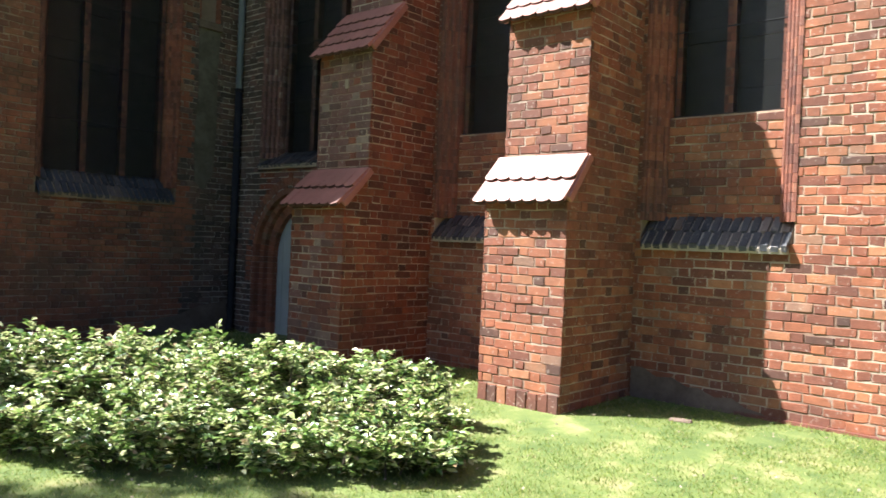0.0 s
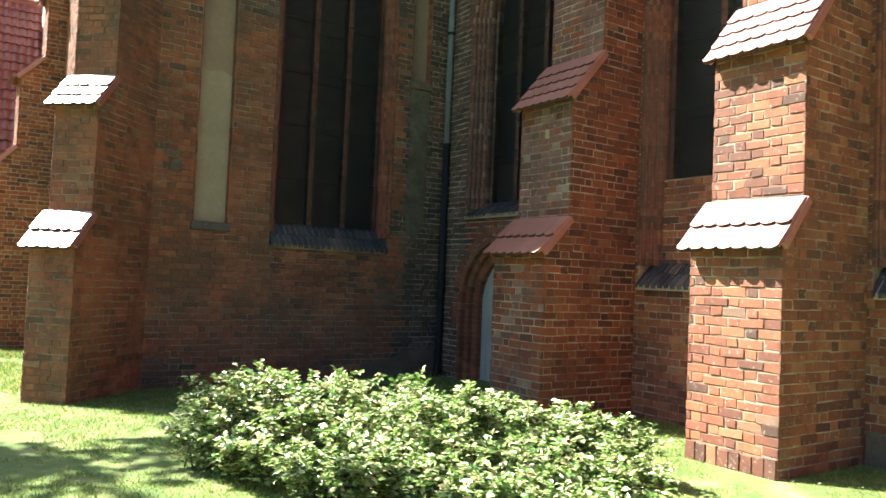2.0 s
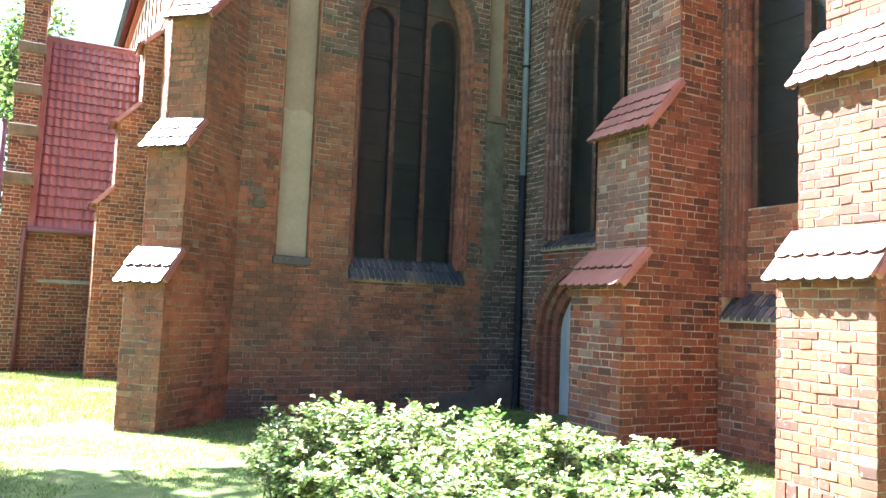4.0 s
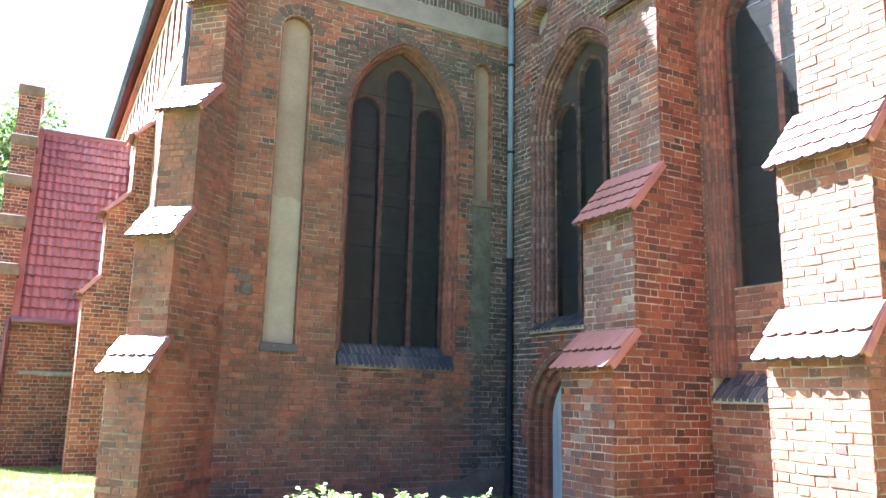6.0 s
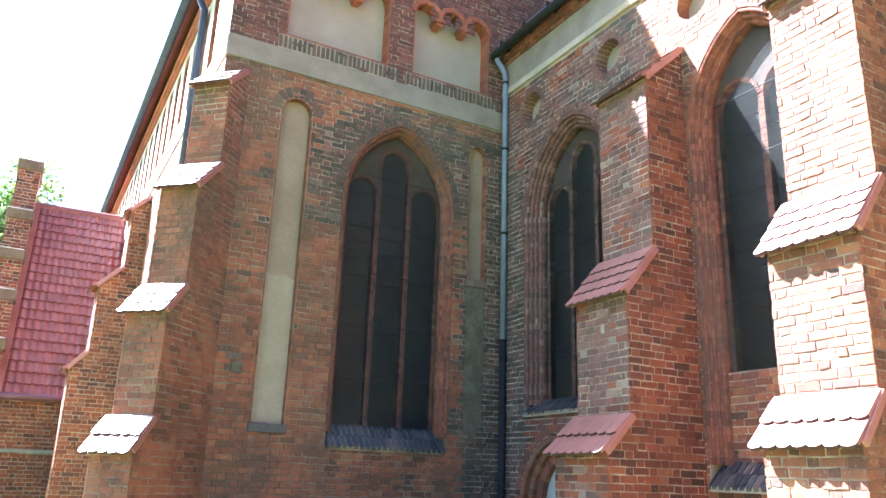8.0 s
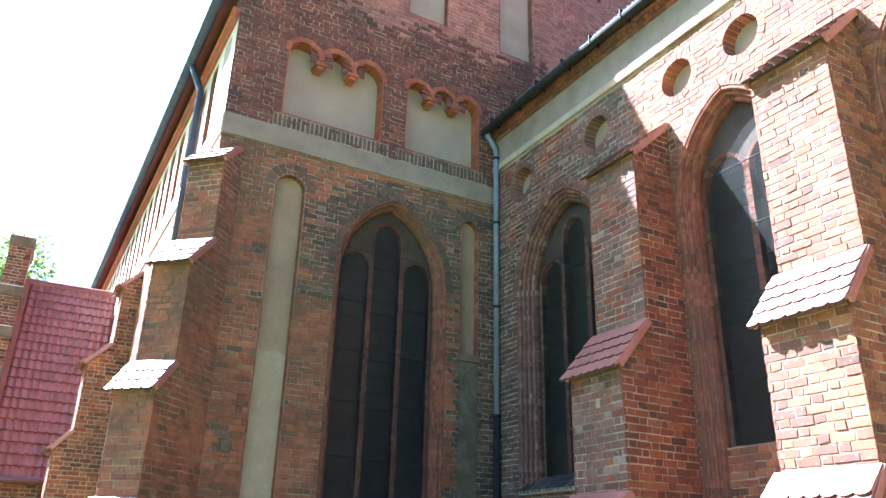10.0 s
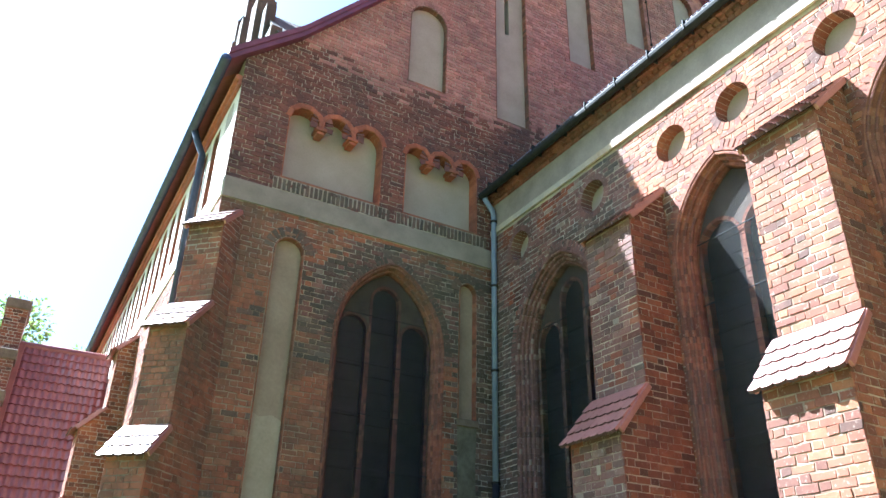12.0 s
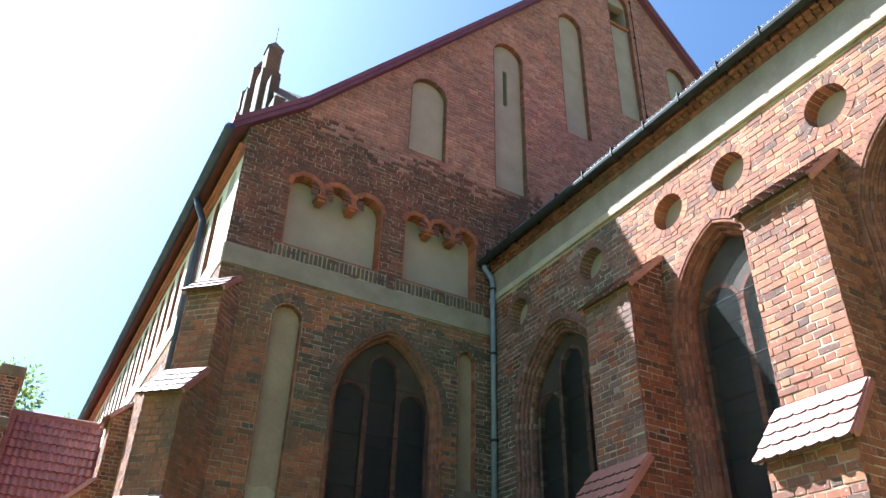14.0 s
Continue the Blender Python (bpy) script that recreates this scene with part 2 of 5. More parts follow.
def veil_material(name):
    """Dusty outer glazing: part clear, part dull grey film with a gloss."""
    m, nt, b = base_material(name, 0.3)
    b.inputs["Specular IOR Level"].default_value = 0.25
    c = ramp(nt, noise_tex(nt, 2.2, 5, 0.6), [(0.3, (0.14, 0.14, 0.137)), (0.7, (0.25, 0.25, 0.245))])
    nt.links.new(c, b.inputs["Base Color"])
    clear = nt.nodes.new("ShaderNodeBsdfTransparent")
    clear.inputs["Color"].default_value = (0.90, 0.89, 0.88, 1)
    s = nt.nodes.new("ShaderNodeMixShader")
    s.inputs[0].default_value = 0.04
    nt.links.new(clear.outputs[0], s.inputs[1])
    nt.links.new(b.outputs[0], s.inputs[2])
    nt.links.new(s.outputs[0], nt.nodes["Material Output"].inputs["Surface"])
    return m


M_VEIL = veil_material("dusty_outer_glazing")
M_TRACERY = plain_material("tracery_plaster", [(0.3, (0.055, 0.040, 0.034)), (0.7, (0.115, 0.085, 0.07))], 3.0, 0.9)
# the whitest stops paint sun glints, beside pale young leaves
M_LEAF = leaf_material("shrub_leaf", [(0.0, (0.04, 0.09, 0.02)), (0.25, (0.12, 0.21, 0.035)), (0.50, (0.25, 0.34, 0.085)), (0.72, (0.53, 0.56, 0.23)), (0.93, (0.74, 0.71, 0.43)), (1.0, (0.46, 0.28, 0.17))], 0.32, 0.36)
M_LEAF.node_tree.nodes["Principled BSDF"].inputs["Specular IOR Level"].default_value = 0.9
M_TREELEAF = leaf_material("tree_leaf", [(0.0, (0.07, 0.12, 0.03)), (0.6, (0.14, 0.21, 0.055)), (1.0, (0.22, 0.28, 0.08))], 0.45, 0.5)
M_BLADE = leaf_material("grass_blade", [(0.0, (0.09, 0.15, 0.026)), (0.45, (0.165, 0.24, 0.032)), (0.8, (0.33, 0.35, 0.07)), (1.0, (0.52, 0.44, 0.23))], 0.6, 0.4)
M_GROUND = plain_material("lawn_soil", [(0.32, (0.075, 0.115, 0.025)), (0.52, (0.14, 0.175, 0.04)), (0.70, (0.29, 0.26, 0.11))], 2.4, 0.95, fine=60, bump_strength=0.9)

# ---------------------------------------------------------------- building blocks
from mathutils.geometry import tessellate_polygon
XB, YA, XC = 7.88, 12.10, 2.17        # choir south wall, nave east wall, nave south wall
COURSE, JOINT = 0.097, 0.013
STRETCHER, HEADER = 0.252, 0.118


def mesh_object(name, verts, faces, material, parent=None, label="", smooth=False):
    me = bpy.data.meshes.new(name)
    me.from_pydata([tuple(v) for v in verts], [], faces)
    me.materials.append(material)
    if smooth:
        me.polygons.foreach_set("use_smooth", [True] * len(me.polygons))
    me.update()
    ob = new(name, me)
    ob.parent = parent
    if label:
        ob["label"] = label
    return ob


def part(name, bm, material, parent, label="", smooth=False):
    bmesh.ops.recalc_face_normals(bm, faces=bm.faces)
    me = bpy.data.meshes.new(name)
    bm.to_mesh(me)
    bm.free()
    me.materials.append(material)
    if smooth:
        me.polygons.foreach_set("use_smooth", [True] * len(me.polygons))
    ob = new(name, me)
    ob.parent = parent
    if label:
        ob["label"] = label
    return ob


def box(bm, x0, x1, y0, y1, z0, z1, m=None, bevel=0.0):
    r = bmesh.ops.create_cube(bm, size=1.0)
    bmesh.ops.transform(bm, matrix=Matrix.Translation(((x0 + x1) / 2, (y0 + y1) / 2, (z0 + z1) / 2)) @ Matrix.Diagonal((x1 - x0, y1 - y0, z1 - z0, 1)), verts=r["verts"])
    vs = r["verts"]
    if bevel:
        es = list({e for v in vs for e in v.link_edges})
        g = bmesh.ops.bevel(bm, geom=es, offset=bevel, segments=1, affect="EDGES")
        vs = list({v for f in g["faces"] for v in f.verts} | {v for v in vs if v.is_valid})
    if m:
        bmesh.ops.transform(bm, matrix=m, verts=vs)


def tube(bm, points, radius, sides=10):
    """A pipe along points."""
    rings = []
    pts = [Vector(p) for p in points]
    for i, p in enumerate(pts):
        a = (pts[min(i + 1, len(pts) - 1)] - pts[max(i - 1, 0)]).normalized()
        s = a.cross(Vector((0.31, 0.87, 0.17))).normalized()
        q = a.cross(s)
        r = radius[i] if isinstance(radius, (list, tuple)) else radius
        rings.append([bm.verts.new(p + (s * math.cos(k * 2 * math.pi / sides) + q * math.sin(k * 2 * math.pi / sides)) * r) for k in range(sides)])
    for a, b in zip(rings, rings[1:]):
        for k in range(sides):
            bm.faces.new((a[k], a[(k + 1) % sides], b[(k + 1) % sides], b[k]))
    bm.faces.new(rings[0]), bm.faces.new(rings[-1])


class Face:
    """A wall's plane: u along it, v up, d out of it."""
    def __init__(self, origin, along, out):
        self.o, self.u, self.n = Vector(origin), Vector(along), Vector(out)

    def at(self, u, v, d=0.0):
        return self.o + self.u * u + Vector((0, 0, v)) + self.n * d

    def matrix(self, u, v, d=0.0):
        p = self.at(u, v, d)
        return Matrix(((self.u.x, -self.n.x, 0, p.x), (self.u.y, -self.n.y, 0, p.y), (0, 0, 1, p.z), (0, 0, 0, 1)))


def lancet(c, hw, v0, spring, apex, n=12):
    """The outline of a pointed opening, from its lower left corner over the arch to the lower right."""
    h = apex - spring
    r = (hw * hw + h * h) / (2 * hw)
    pts = [(c - hw, v0)]
    a1 = math.asin(min(1, h / r)) if r >= hw and h <= r else math.pi - math.asin(min(1, h / r))
    left = [(c - hw + r - r * math.cos(a1 * i / n), spring + r * math.sin(a1 * i / n)) for i in range(n + 1)]
    pts += left + [(2 * c - x, y) for x, y in reversed(left[:-1])] + [(c + hw, v0)]
    return pts


def circle(c, v, r, n=28):
    return [(c + r * math.cos(k * 2 * math.pi / n), v + r * math.sin(k * 2 * math.pi / n)) for k in range(n)]


def spans(outline, v):
    """The stretches of u that lie inside an outline at the height v."""
    xs = []
    n = len(outline)
    for i in range(n):
        (x0, y0), (x1, y1) = outline[i], outline[(i + 1) % n]
        if (y0 <= v) != (y1 <= v):
            xs.append(x0 + (v - y0) / (y1 - y0) * (x1 - x0))
    xs.sort()
    return list(zip(xs[::2], xs[1::2]))


def free_spans(outer, holes, v):
    out = spans(outer, v)
    for h in holes:
        for a, b in spans(h, v):
            nxt = []
            for p, q in out:
                if b <= p or a >= q:
                    nxt.append((p, q))
                else:
                    if a > p: nxt.append((p, a))
                    if b < q: nxt.append((b, q))
            out = nxt
    return out


def slab(face, outer, holes, d_out, d_in):
    """Vertices and faces of a plate with openings that go through it."""
    loops = [outer, *holes]
    flat = [p for l in loops for p in l]
    tris = tessellate_polygon([[Vector((x, y, 0)) for x, y in l] for l in loops])
    n = len(flat)
    verts = [face.at(x, y, d_out) for x, y in flat] + [face.at(x, y, d_in) for x, y in flat]
    faces = []
    for t in tris:
        a, b, c = [flat[i] for i in t]
        s = (b[0] - a[0]) * (c[1] - a[1]) - (b[1] - a[1]) * (c[0] - a[0])
        t = tuple(t) if s > 0 else tuple(reversed(t))
        faces += [t, tuple(i + n for i in reversed(t))]
    k = 0
    for j, l in enumerate(loops):
        area = sum(l[i][0] * l[(i + 1) % len(l)][1] - l[(i + 1) % len(l)][0] * l[i][1] for i in range(len(l)))
        for i in range(len(l)):
            a, b = k + i, k + (i + 1) % len(l)
            q = (a, b, b + n, a + n)
            faces.append(q if (area > 0) != (j == 0) else tuple(reversed(q)))
        k += len(l)
    return verts, faces


rng = random.Random(7)
BRICK_MESHES = {}


def brick_mesh(length, material):
    """One shared mesh for each kind of whole brick: lies along x, faces -y."""
    key = (length, material.name, rng.randrange(9))
    if key not in BRICK_MESHES:
        v, f = brick_shape(0, length, 0, COURSE - JOINT, 0.0, rough=0.008)
        me = bpy.data.meshes.new("brick")
        me.from_pydata([(u, -d, w) for u, w, d in v], [], f)
        me.materials.append(material)
        BRICK_MESHES[key] = me
    return BRICK_MESHES[key]


def brick_shape(u0, u1, v0, v1, d, back=-0.02, rough=0.0055):
    e = rng.uniform(0.003, 0.007)
    j = lambda: rng.uniform(-rough, rough)
    t = (rng.uniform(-0.0016, 0.0016), rng.uniform(-0.0016, 0.0016))
    base = [(u0 + j(), v0 + j()), (u1 + j(), v0 + j()), (u1 + j(), v1 + j()), (u0 + j(), v1 + j())]
    c = ((u0 + u1) / 2, (v0 + v1) / 2)
    verts = [(x, y, back) for x, y in base] + [(x, y, d - 0.004) for x, y in base]
    verts += [(x - e * (1 if x > c[0] else -1), y - e * (1 if y > c[1] else -1), d + (t[0] if x > c[0] else -t[0]) + (t[1] if y > c[1] else -t[1])) for x, y in base]
    faces = [(8, 9, 10, 11)] + [(a + o, b + o, b + o + 4, a + o + 4) for o in (0, 4) for a, b in ((0, 1), (1, 2), (2, 3), (3, 0))]
    return verts, faces


def lay_bricks(face, outer, holes, material, parent, v0, v1, single=None, name="brickwork", proud=0.0, pick=None):
    """Lays courses of bricks over an outline with openings. single: a test (u, v) for the bricks that are objects of their own; pick: the kind of brick by place."""
    heaps = {}
    row, v = 0, v0
    while v < v1 - 0.03:
        top = min(v + COURSE - JOINT, v1)
        for a, b in free_spans(outer, holes, (v + top) / 2):
            u, k = a, row % 2
            first = 0.051 if row % 2 else 0.0
            while u < b - 0.02:
                length = HEADER if k % 2 else STRETCHER
                if u == a and first:
                    length, k = first, 0
                w = u + (length if single else length * rng.uniform(0.9, 1.1))
                if b - w < 0.07:
                    w = b
                whole = abs(w - u - length) < 1e-6 and length in (STRETCHER, HEADER) and top - v > COURSE - JOINT - 1e-3
                d = proud + max(-0.001, rng.gauss(0.001, 0.003))
                lift = 0.016 * noise.noise((u * 0.7, v * 0.9, 5.0)) + 0.006 * noise.noise((u * 3.1, v * 2.0, 7.0))
                kind = pick(u, v) if pick else material
                if single and whole and single(u, v):
                    ob = new("brick", brick_mesh(length, kind))
                    ob.parent = parent
                    ob.matrix_basis = face.matrix(u + rng.uniform(-0.004, 0.004), v + lift + rng.uniform(-0.004, 0.004), d) @ Matrix.Rotation(rng.gauss(0, 0.008), 4, "Y")
                else:
                    bv, bf = brick_shape(u, w, v + lift + rng.uniform(-0.005, 0.005), top + lift + rng.uniform(-0.005, 0.005), d, rough=0.0085 if kind in (M_OLD, M_GREY, M_WINE) else 0.0045)
                    verts, faces = heaps.setdefault(kind.name, ([], [], kind))[:2]
                    n = len(verts)
                    verts += [face.at(*p) for p in bv]
                    faces += [tuple(i + n for i in q) for q in bf]
                u = w + JOINT
                k += 1
        v += COURSE
        row += 1
    for verts, faces, kind in heaps.values():
        mesh_object(name, verts, faces, kind, parent)["kind"] = "stuff"


def ring(face, path, profile, material, parent, name, step=COURSE, closed=False, gap=0.006, label="", jitter=0.002):
    """Moulded bricks along an outline: profile is a polygon of (offset outwards, depth out of the wall)."""
    pts = [Vector((x, y)) for x, y in path]
    if closed:
        pts.append(pts[0])
    run = [0.0]
    for a, b in zip(pts, pts[1:]):
        run.append(run[-1] + (b - a).length)
    total = run[-1]

    def sample(s):
        s = min(max(s, 0), total)
        i = max(k for k in range(len(run)) if run[k] <= s + 1e-9)
        i = min(i, len(pts) - 2)
        a, b = pts[i], pts[i + 1]
        return a + (b - a) * ((s - run[i]) / max(run[i + 1] - run[i], 1e-9))

    def side(s):
        t = sample(s + 0.02) - sample(s - 0.02)
        if closed:
            e = 0.03
            t = sample((s + e) % total) - sample((s - e) % total)
        return Vector((-t.y, t.x)).normalized()

    n = max(2, round(total / step))
    m = len(profile)
    verts, faces = [], []
    for k in range(n):
        s0, s1 = total * k / n + gap / 2, total * (k + 1) / n - gap / 2
        base = len(verts)
        dj = rng.uniform(-jitter, jitter)
        for s in (s0, s1):
            p, nn = sample(s), side(s)
            for o, d in profile:
                q = p + nn * o
                verts.append(face.at(q.x, q.y, d + dj))
        for i in range(m):
            j = (i + 1) % m
            faces.append((base + i, base + j, base + m + j, base + m + i))
        faces.append(tuple(base + i for i in reversed(range(m))))
        faces.append(tuple(base + m + i for i in range(m)))
    ob = mesh_object(name, verts, faces, material, parent, label)
    ob["kind"] = "stuff"
    return ob


def empty(name, m=None):
    ob = new(name)
    if m is not None:
        ob.matrix_basis = m
    return ob

# ---------------------------------------------------------------- ground
def ground_z(x, y):
    low = max(0.0, min(1.0, (y - 5 - x * 0.6) / 8))
    return -0.12 * low * low * (3 - 2 * low) - 0.012 * max(0.0, min(20.0, y - 12)) + 0.05 * max(0.0, min(1.0, (x - 4.6) / 1.8)) * max(0.0, min(1.0, (7.5 - y) / 2.5)) + 0.02 * noise.noise((x * 0.4, y * 0.4, 0))


def build_ground():
    xs = [-2500, -600, -150, -60, -30] + [-20 + 0.5 * i for i in range(81)] + [30, 60, 150, 600, 2500]
    ys = [-2500, -600, -150, -60, -25] + [-15 + 0.5 * i for i in range(101)] + [45, 60, 150, 600, 2500]
    verts = [(x, y, ground_z(x, y)) for y in ys for x in xs]
    w = len(xs)
    faces = [(j * w + i, j * w + i + 1, (j + 1) * w + i + 1, (j + 1) * w + i) for j in range(len(ys) - 1) for i in range(w - 1)]
    return tagged(mesh_object("ground", verts, faces, M_GROUND, smooth=True), "sunny mown lawn with dry patches round the church", "lawn", kind="structure")


build_ground()

# ---------------------------------------------------------------- the nave's east wall with its gable
east = Face((0, YA, 0), (1, 0, 0), (0, -1, 0))
APEX_X, APEX_Z = 13.05, 24.1


def verge_z(x):
    """Height of the gable's slope at x, with the kick at its foot."""
    d = abs(x - APEX_X)
    return APEX_Z - 1.15 * d if d < 9.85 else APEX_Z - 11.33 - 0.89 * (d - 9.85)


lowA = lancet(5.64, 1.13, 2.20, 6.6, 8.26)
niche_l = lancet(3.52, 0.285, 2.50, 7.94, 8.23, 8)
niche_r = lancet(7.315, 0.205, 5.42, 8.02, 8.24, 8)


def triple(x0, x1, v0, top):
    """A blind panel whose head is three round arches with two corbels between."""
    w = (x1 - x0) / 3
    r = w * 0.5
    pts = [(x0, v0)]
    for i in range(3):
        c = x0 + w * (i + 0.5)
        base = top - r
        pts += [(c - r * math.cos(math.pi * k / 8), base + r * math.sin(math.pi * k / 8)) for k in range(9)]
        if i < 2:
            pts += [(c + r - 0.02, base - 0.10), (c + r + 0.02, base - 0.10)]
    return pts + [(x1, v0)]


up_1 = triple(3.17, 5.22, 9.46, 11.18)
up_2 = triple(5.74, 7.52, 9.46, 11.15)
g_1 = lancet(6.18, 0.49, 12.85, 14.75, 15.22, 8)
g_2 = lancet(8.53, 0.48, 12.73, 17.28, 17.78, 8)
g_3 = lancet(10.84, 0.44, 15.50, 19.90, 20.40, 8)
g_4 = lancet(13.0, 0.44, 17.15, 22.30, 22.80, 8)
g_5 = lancet(15.2, 0.44, 15.57, 19.90, 20.40, 8)
east_outline = [(XC, -0.6), (23.9, -0.6), (23.9, verge_z(23.9))] + [(22.9, verge_z(22.9)), (APEX_X, APEX_Z), (3.2, verge_z(3.2)), (XC, verge_z(XC))]
east_holes = [lowA, niche_l, niche_r, up_1, up_2, g_1, g_2, g_3, g_4, g_5]
v, f = slab(east, east_outline, east_holes, -0.010, -0.9)
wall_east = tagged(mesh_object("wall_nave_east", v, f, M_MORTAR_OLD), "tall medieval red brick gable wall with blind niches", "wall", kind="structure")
def old_kind(u, v):
    w = 0.35 * noise.noise((u * 1.3, v * 1.3, 1.0))
    if u + w > 6.92 and v < 8.4:
        return M_GREY
    if 4.3 < u + w < 6.3 and 1.2 < v + w < 2.1:
        return M_RED
    near = math.hypot(u - 5.64, max(0.0, v - 6.6) * 1.15)
    if v > 6.4 and near + 0.5 * w < 2.15 + rng.uniform(-0.25, 0.25):
        return M_GREY if rng.random() < 0.62 else M_DUSTY
    if rng.random() < 0.045 and v > 2.5:
        return M_GREY
    return M_GREY if noise.noise((u * 0.55, v * 0.9, 4.0)) > 0.40 else M_OLD


# the old lower brickwork, the redder gable above the plaster band
low_box = [(XC, -0.6), (XB, -0.6), (XB, 8.69), (XC, 8.69)]
lay_bricks(east, low_box, [lancet(5.64, 1.15, 2.20, 6.6, 8.28), lancet(3.52, 0.30, 2.5, 7.94, 8.25, 8), lancet(7.315, 0.215, 5.42, 8.02, 8.26, 8)], M_OLD, wall_east, -0.3, 8.69,
           single=lambda u, v: 2.6 < u < 6.2 and 0.75 < v < 2.1, pick=old_kind)
gable_box = [(XC, 9.13), (23.9, 9.13)] + east_outline[2:]
lay_bricks(east, gable_box, [up_1, up_2, g_1, g_2, g_3, g_4, g_5], M_PINK, wall_east, 9.13, 24.05, proud=0.002, pick=lambda u, v: M_WINE if v + 0.35 * noise.noise((u * 0.5, v * 0.5, 2.0)) + rng.uniform(-0.35, 0.35) < 12.5 else M_PINK)
# plaster band and the row of upright bricks on it
bm = bmesh.new()
box(bm, XC - 0.005, XB, YA - 0.035, YA - 0.005, 8.70, 9.12, bevel=0.006)
part("plaster_band", bm, M_BAND, wall_east, "weathered grey plaster band")
for (a, b) in ((3.05, 5.40), (5.62, 7.70)):
    verts, faces = [], []
    u = a
    while u < b:
        bv, bf = brick_shape(u, u + rng.uniform(0.058, 0.07), 9.15 + rng.uniform(0, 0.012), 9.39, 0.018 + rng.uniform(-0.006, 0.01))
        n = len(verts)
        verts += [east.at(*p) for p in bv]
        faces += [tuple(i + n for i in q) for q in bf]
        u += 0.09
    bm = bmesh.new()
    box(bm, a - 0.01, b + 0.01, YA - 0.007, YA + 0.01, 9.135, 9.41)
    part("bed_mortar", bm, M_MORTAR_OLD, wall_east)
    mesh_object("upright_course", verts, faces, M_GREY, wall_east, "row of upright bricks")["kind"] = "stuff"
# plaster backs of the niches
for outline, depth, nm in ((niche_l, 0.13, 1), (niche_r, 0.13, 1), (up_1, 0.30, 0), (up_2, 0.30, 0), (g_1, 0.14, 0), (g_2, 0.14, 0), (g_3, 0.14, 0), (g_4, 0.14, 0), (g_5, 0.14, 0)):
    holes = []
    if outline is g_2:
        holes = [[(8.43, 15.6), (8.56, 15.6), (8.56, 16.85), (8.43, 16.85)]]
    if outline is g_4:
        holes = [[(12.62, 21.3), (13.40, 21.3), (13.40, 22.3), (12.62, 22.3)]]
    v, f = slab(east, outline, holes, -depth, -depth - 0.25)
    mesh_object("niche_plaster", v, f, M_NICHE if nm else M_PLASTER, wall_east, "beige plaster niche back")
    if outline is niche_l:
        v, f = slab(east, [(3.245, 2.51), (3.795, 2.51), (3.795, 4.9), (3.62, 4.98), (3.4, 4.93), (3.245, 5.0)], [], -depth + 0.018, -depth - 0.02)
        mesh_object("plaster_patch", v, f, M_PATCH, wall_east, "rougher yellowish plaster patch")
    lo, hi = min(x for x, _ in outline), max(x for x, _ in outline)
    v0 = min(y for _, y in outline)
    bm = bmesh.new()
    box(bm, lo - 0.03, hi + 0.03, YA - 0.05 * nm, YA + depth, v0 - 0.05 - 0.08 * nm, v0 + 0.002, bevel=0.006)
    part("niche_sill", bm, M_GLAZED if outline is niche_l else M_CEMENT if nm else M_OLD, wall_east, "thin sill")
    ring(east, outline, [(0.0, 0.004), (0.0, -depth), (-0.02, -depth), (-0.02, 0.004)], (M_CORBEL if depth == 0.30 else M_MOULD) if not nm else M_OLD, wall_east, "niche_reveal", step=COURSE)
    if outline in (niche_l, niche_r, g_1, g_2, g_3):
        head = [p for p in outline[1:-1]]
        ring(east, head, [(0.015, 0.006), (0.015, -0.01), (0.20, -0.01), (0.20, 0.006)], M_GREY if nm else M_PINK, wall_east, "arch_bricks", step=0.09, gap=0.024)
for outline in (up_1, up_2):
    ring(east, outline[1:-1], [(0.0, 0.016), (-0.03, 0.004), (-0.03, -0.05), (0.075, -0.05), (0.085, 0.004), (0.07, 0.016)], M_CORBEL, wall_east, "arch_moulding", step=0.2, gap=0.004)
    ring(east, outline[1:-1], [(0.10, 0.006), (0.10, -0.01), (0.25, -0.01), (0.25, 0.006)], M_WINE, wall_east, "arch_bricks", step=0.075, gap=0.022)
    x0, x1 = outline[0][0], outline[-1][0]
    for i in (1, 2):
        c = x0 + (x1 - x0) * i / 3
        z = 11.17 - (x1 - x0) / 6 - 0.10
        bm = bmesh.new()
        box(bm, c - 0.115, c + 0.115, YA - 0.022, YA + 0.28, z + 0.0, z + 0.08, bevel=0.012)
        box(bm, c - 0.075, c + 0.075, YA + 0.01, YA + 0.28, z - 0.07, z - 0.001, bevel=0.012)
        part("corbel", bm, M_CORBEL, wall_east, "stepped orange brick corbel")
# verge capping in painted metal
path = [(1.80, verge_z(2.15) - 0.30), (2.15, verge_z(2.15) + 0.02), (3.2, verge_z(3.2) + 0.02), (APEX_X, APEX_Z + 0.02), (22.9, verge_z(22.9) + 0.02), (24.4, verge_z(23.9) - 0.4)]
verts, faces = [], []
for i, (x, z) in enumerate(path):
    for d, h in ((0.18, -0.02), (0.18, 0.20), (-0.5, 0.20), (-0.5, -0.02)):
        verts.append(east.at(x, z + h, d))
for i in range(len(path) - 1):
    for k in range(4):
        a, b = i * 4 + k, i * 4 + (k + 1) % 4
        faces.append((a, b, b + 4, a + 4))
faces += [(3, 2, 1, 0), (20, 21, 22, 23)]
mesh_object("verge_capping", verts, faces, M_VERGE, wall_east, "wine-red painted metal capping")
verts = [tuple(Vector(p) + Vector((0, -0.03, 0.14))) if i % 4 in (0, 3) else tuple(Vector(p) + Vector((0, -0.05, 0.05))) for i, p in enumerate(verts)]
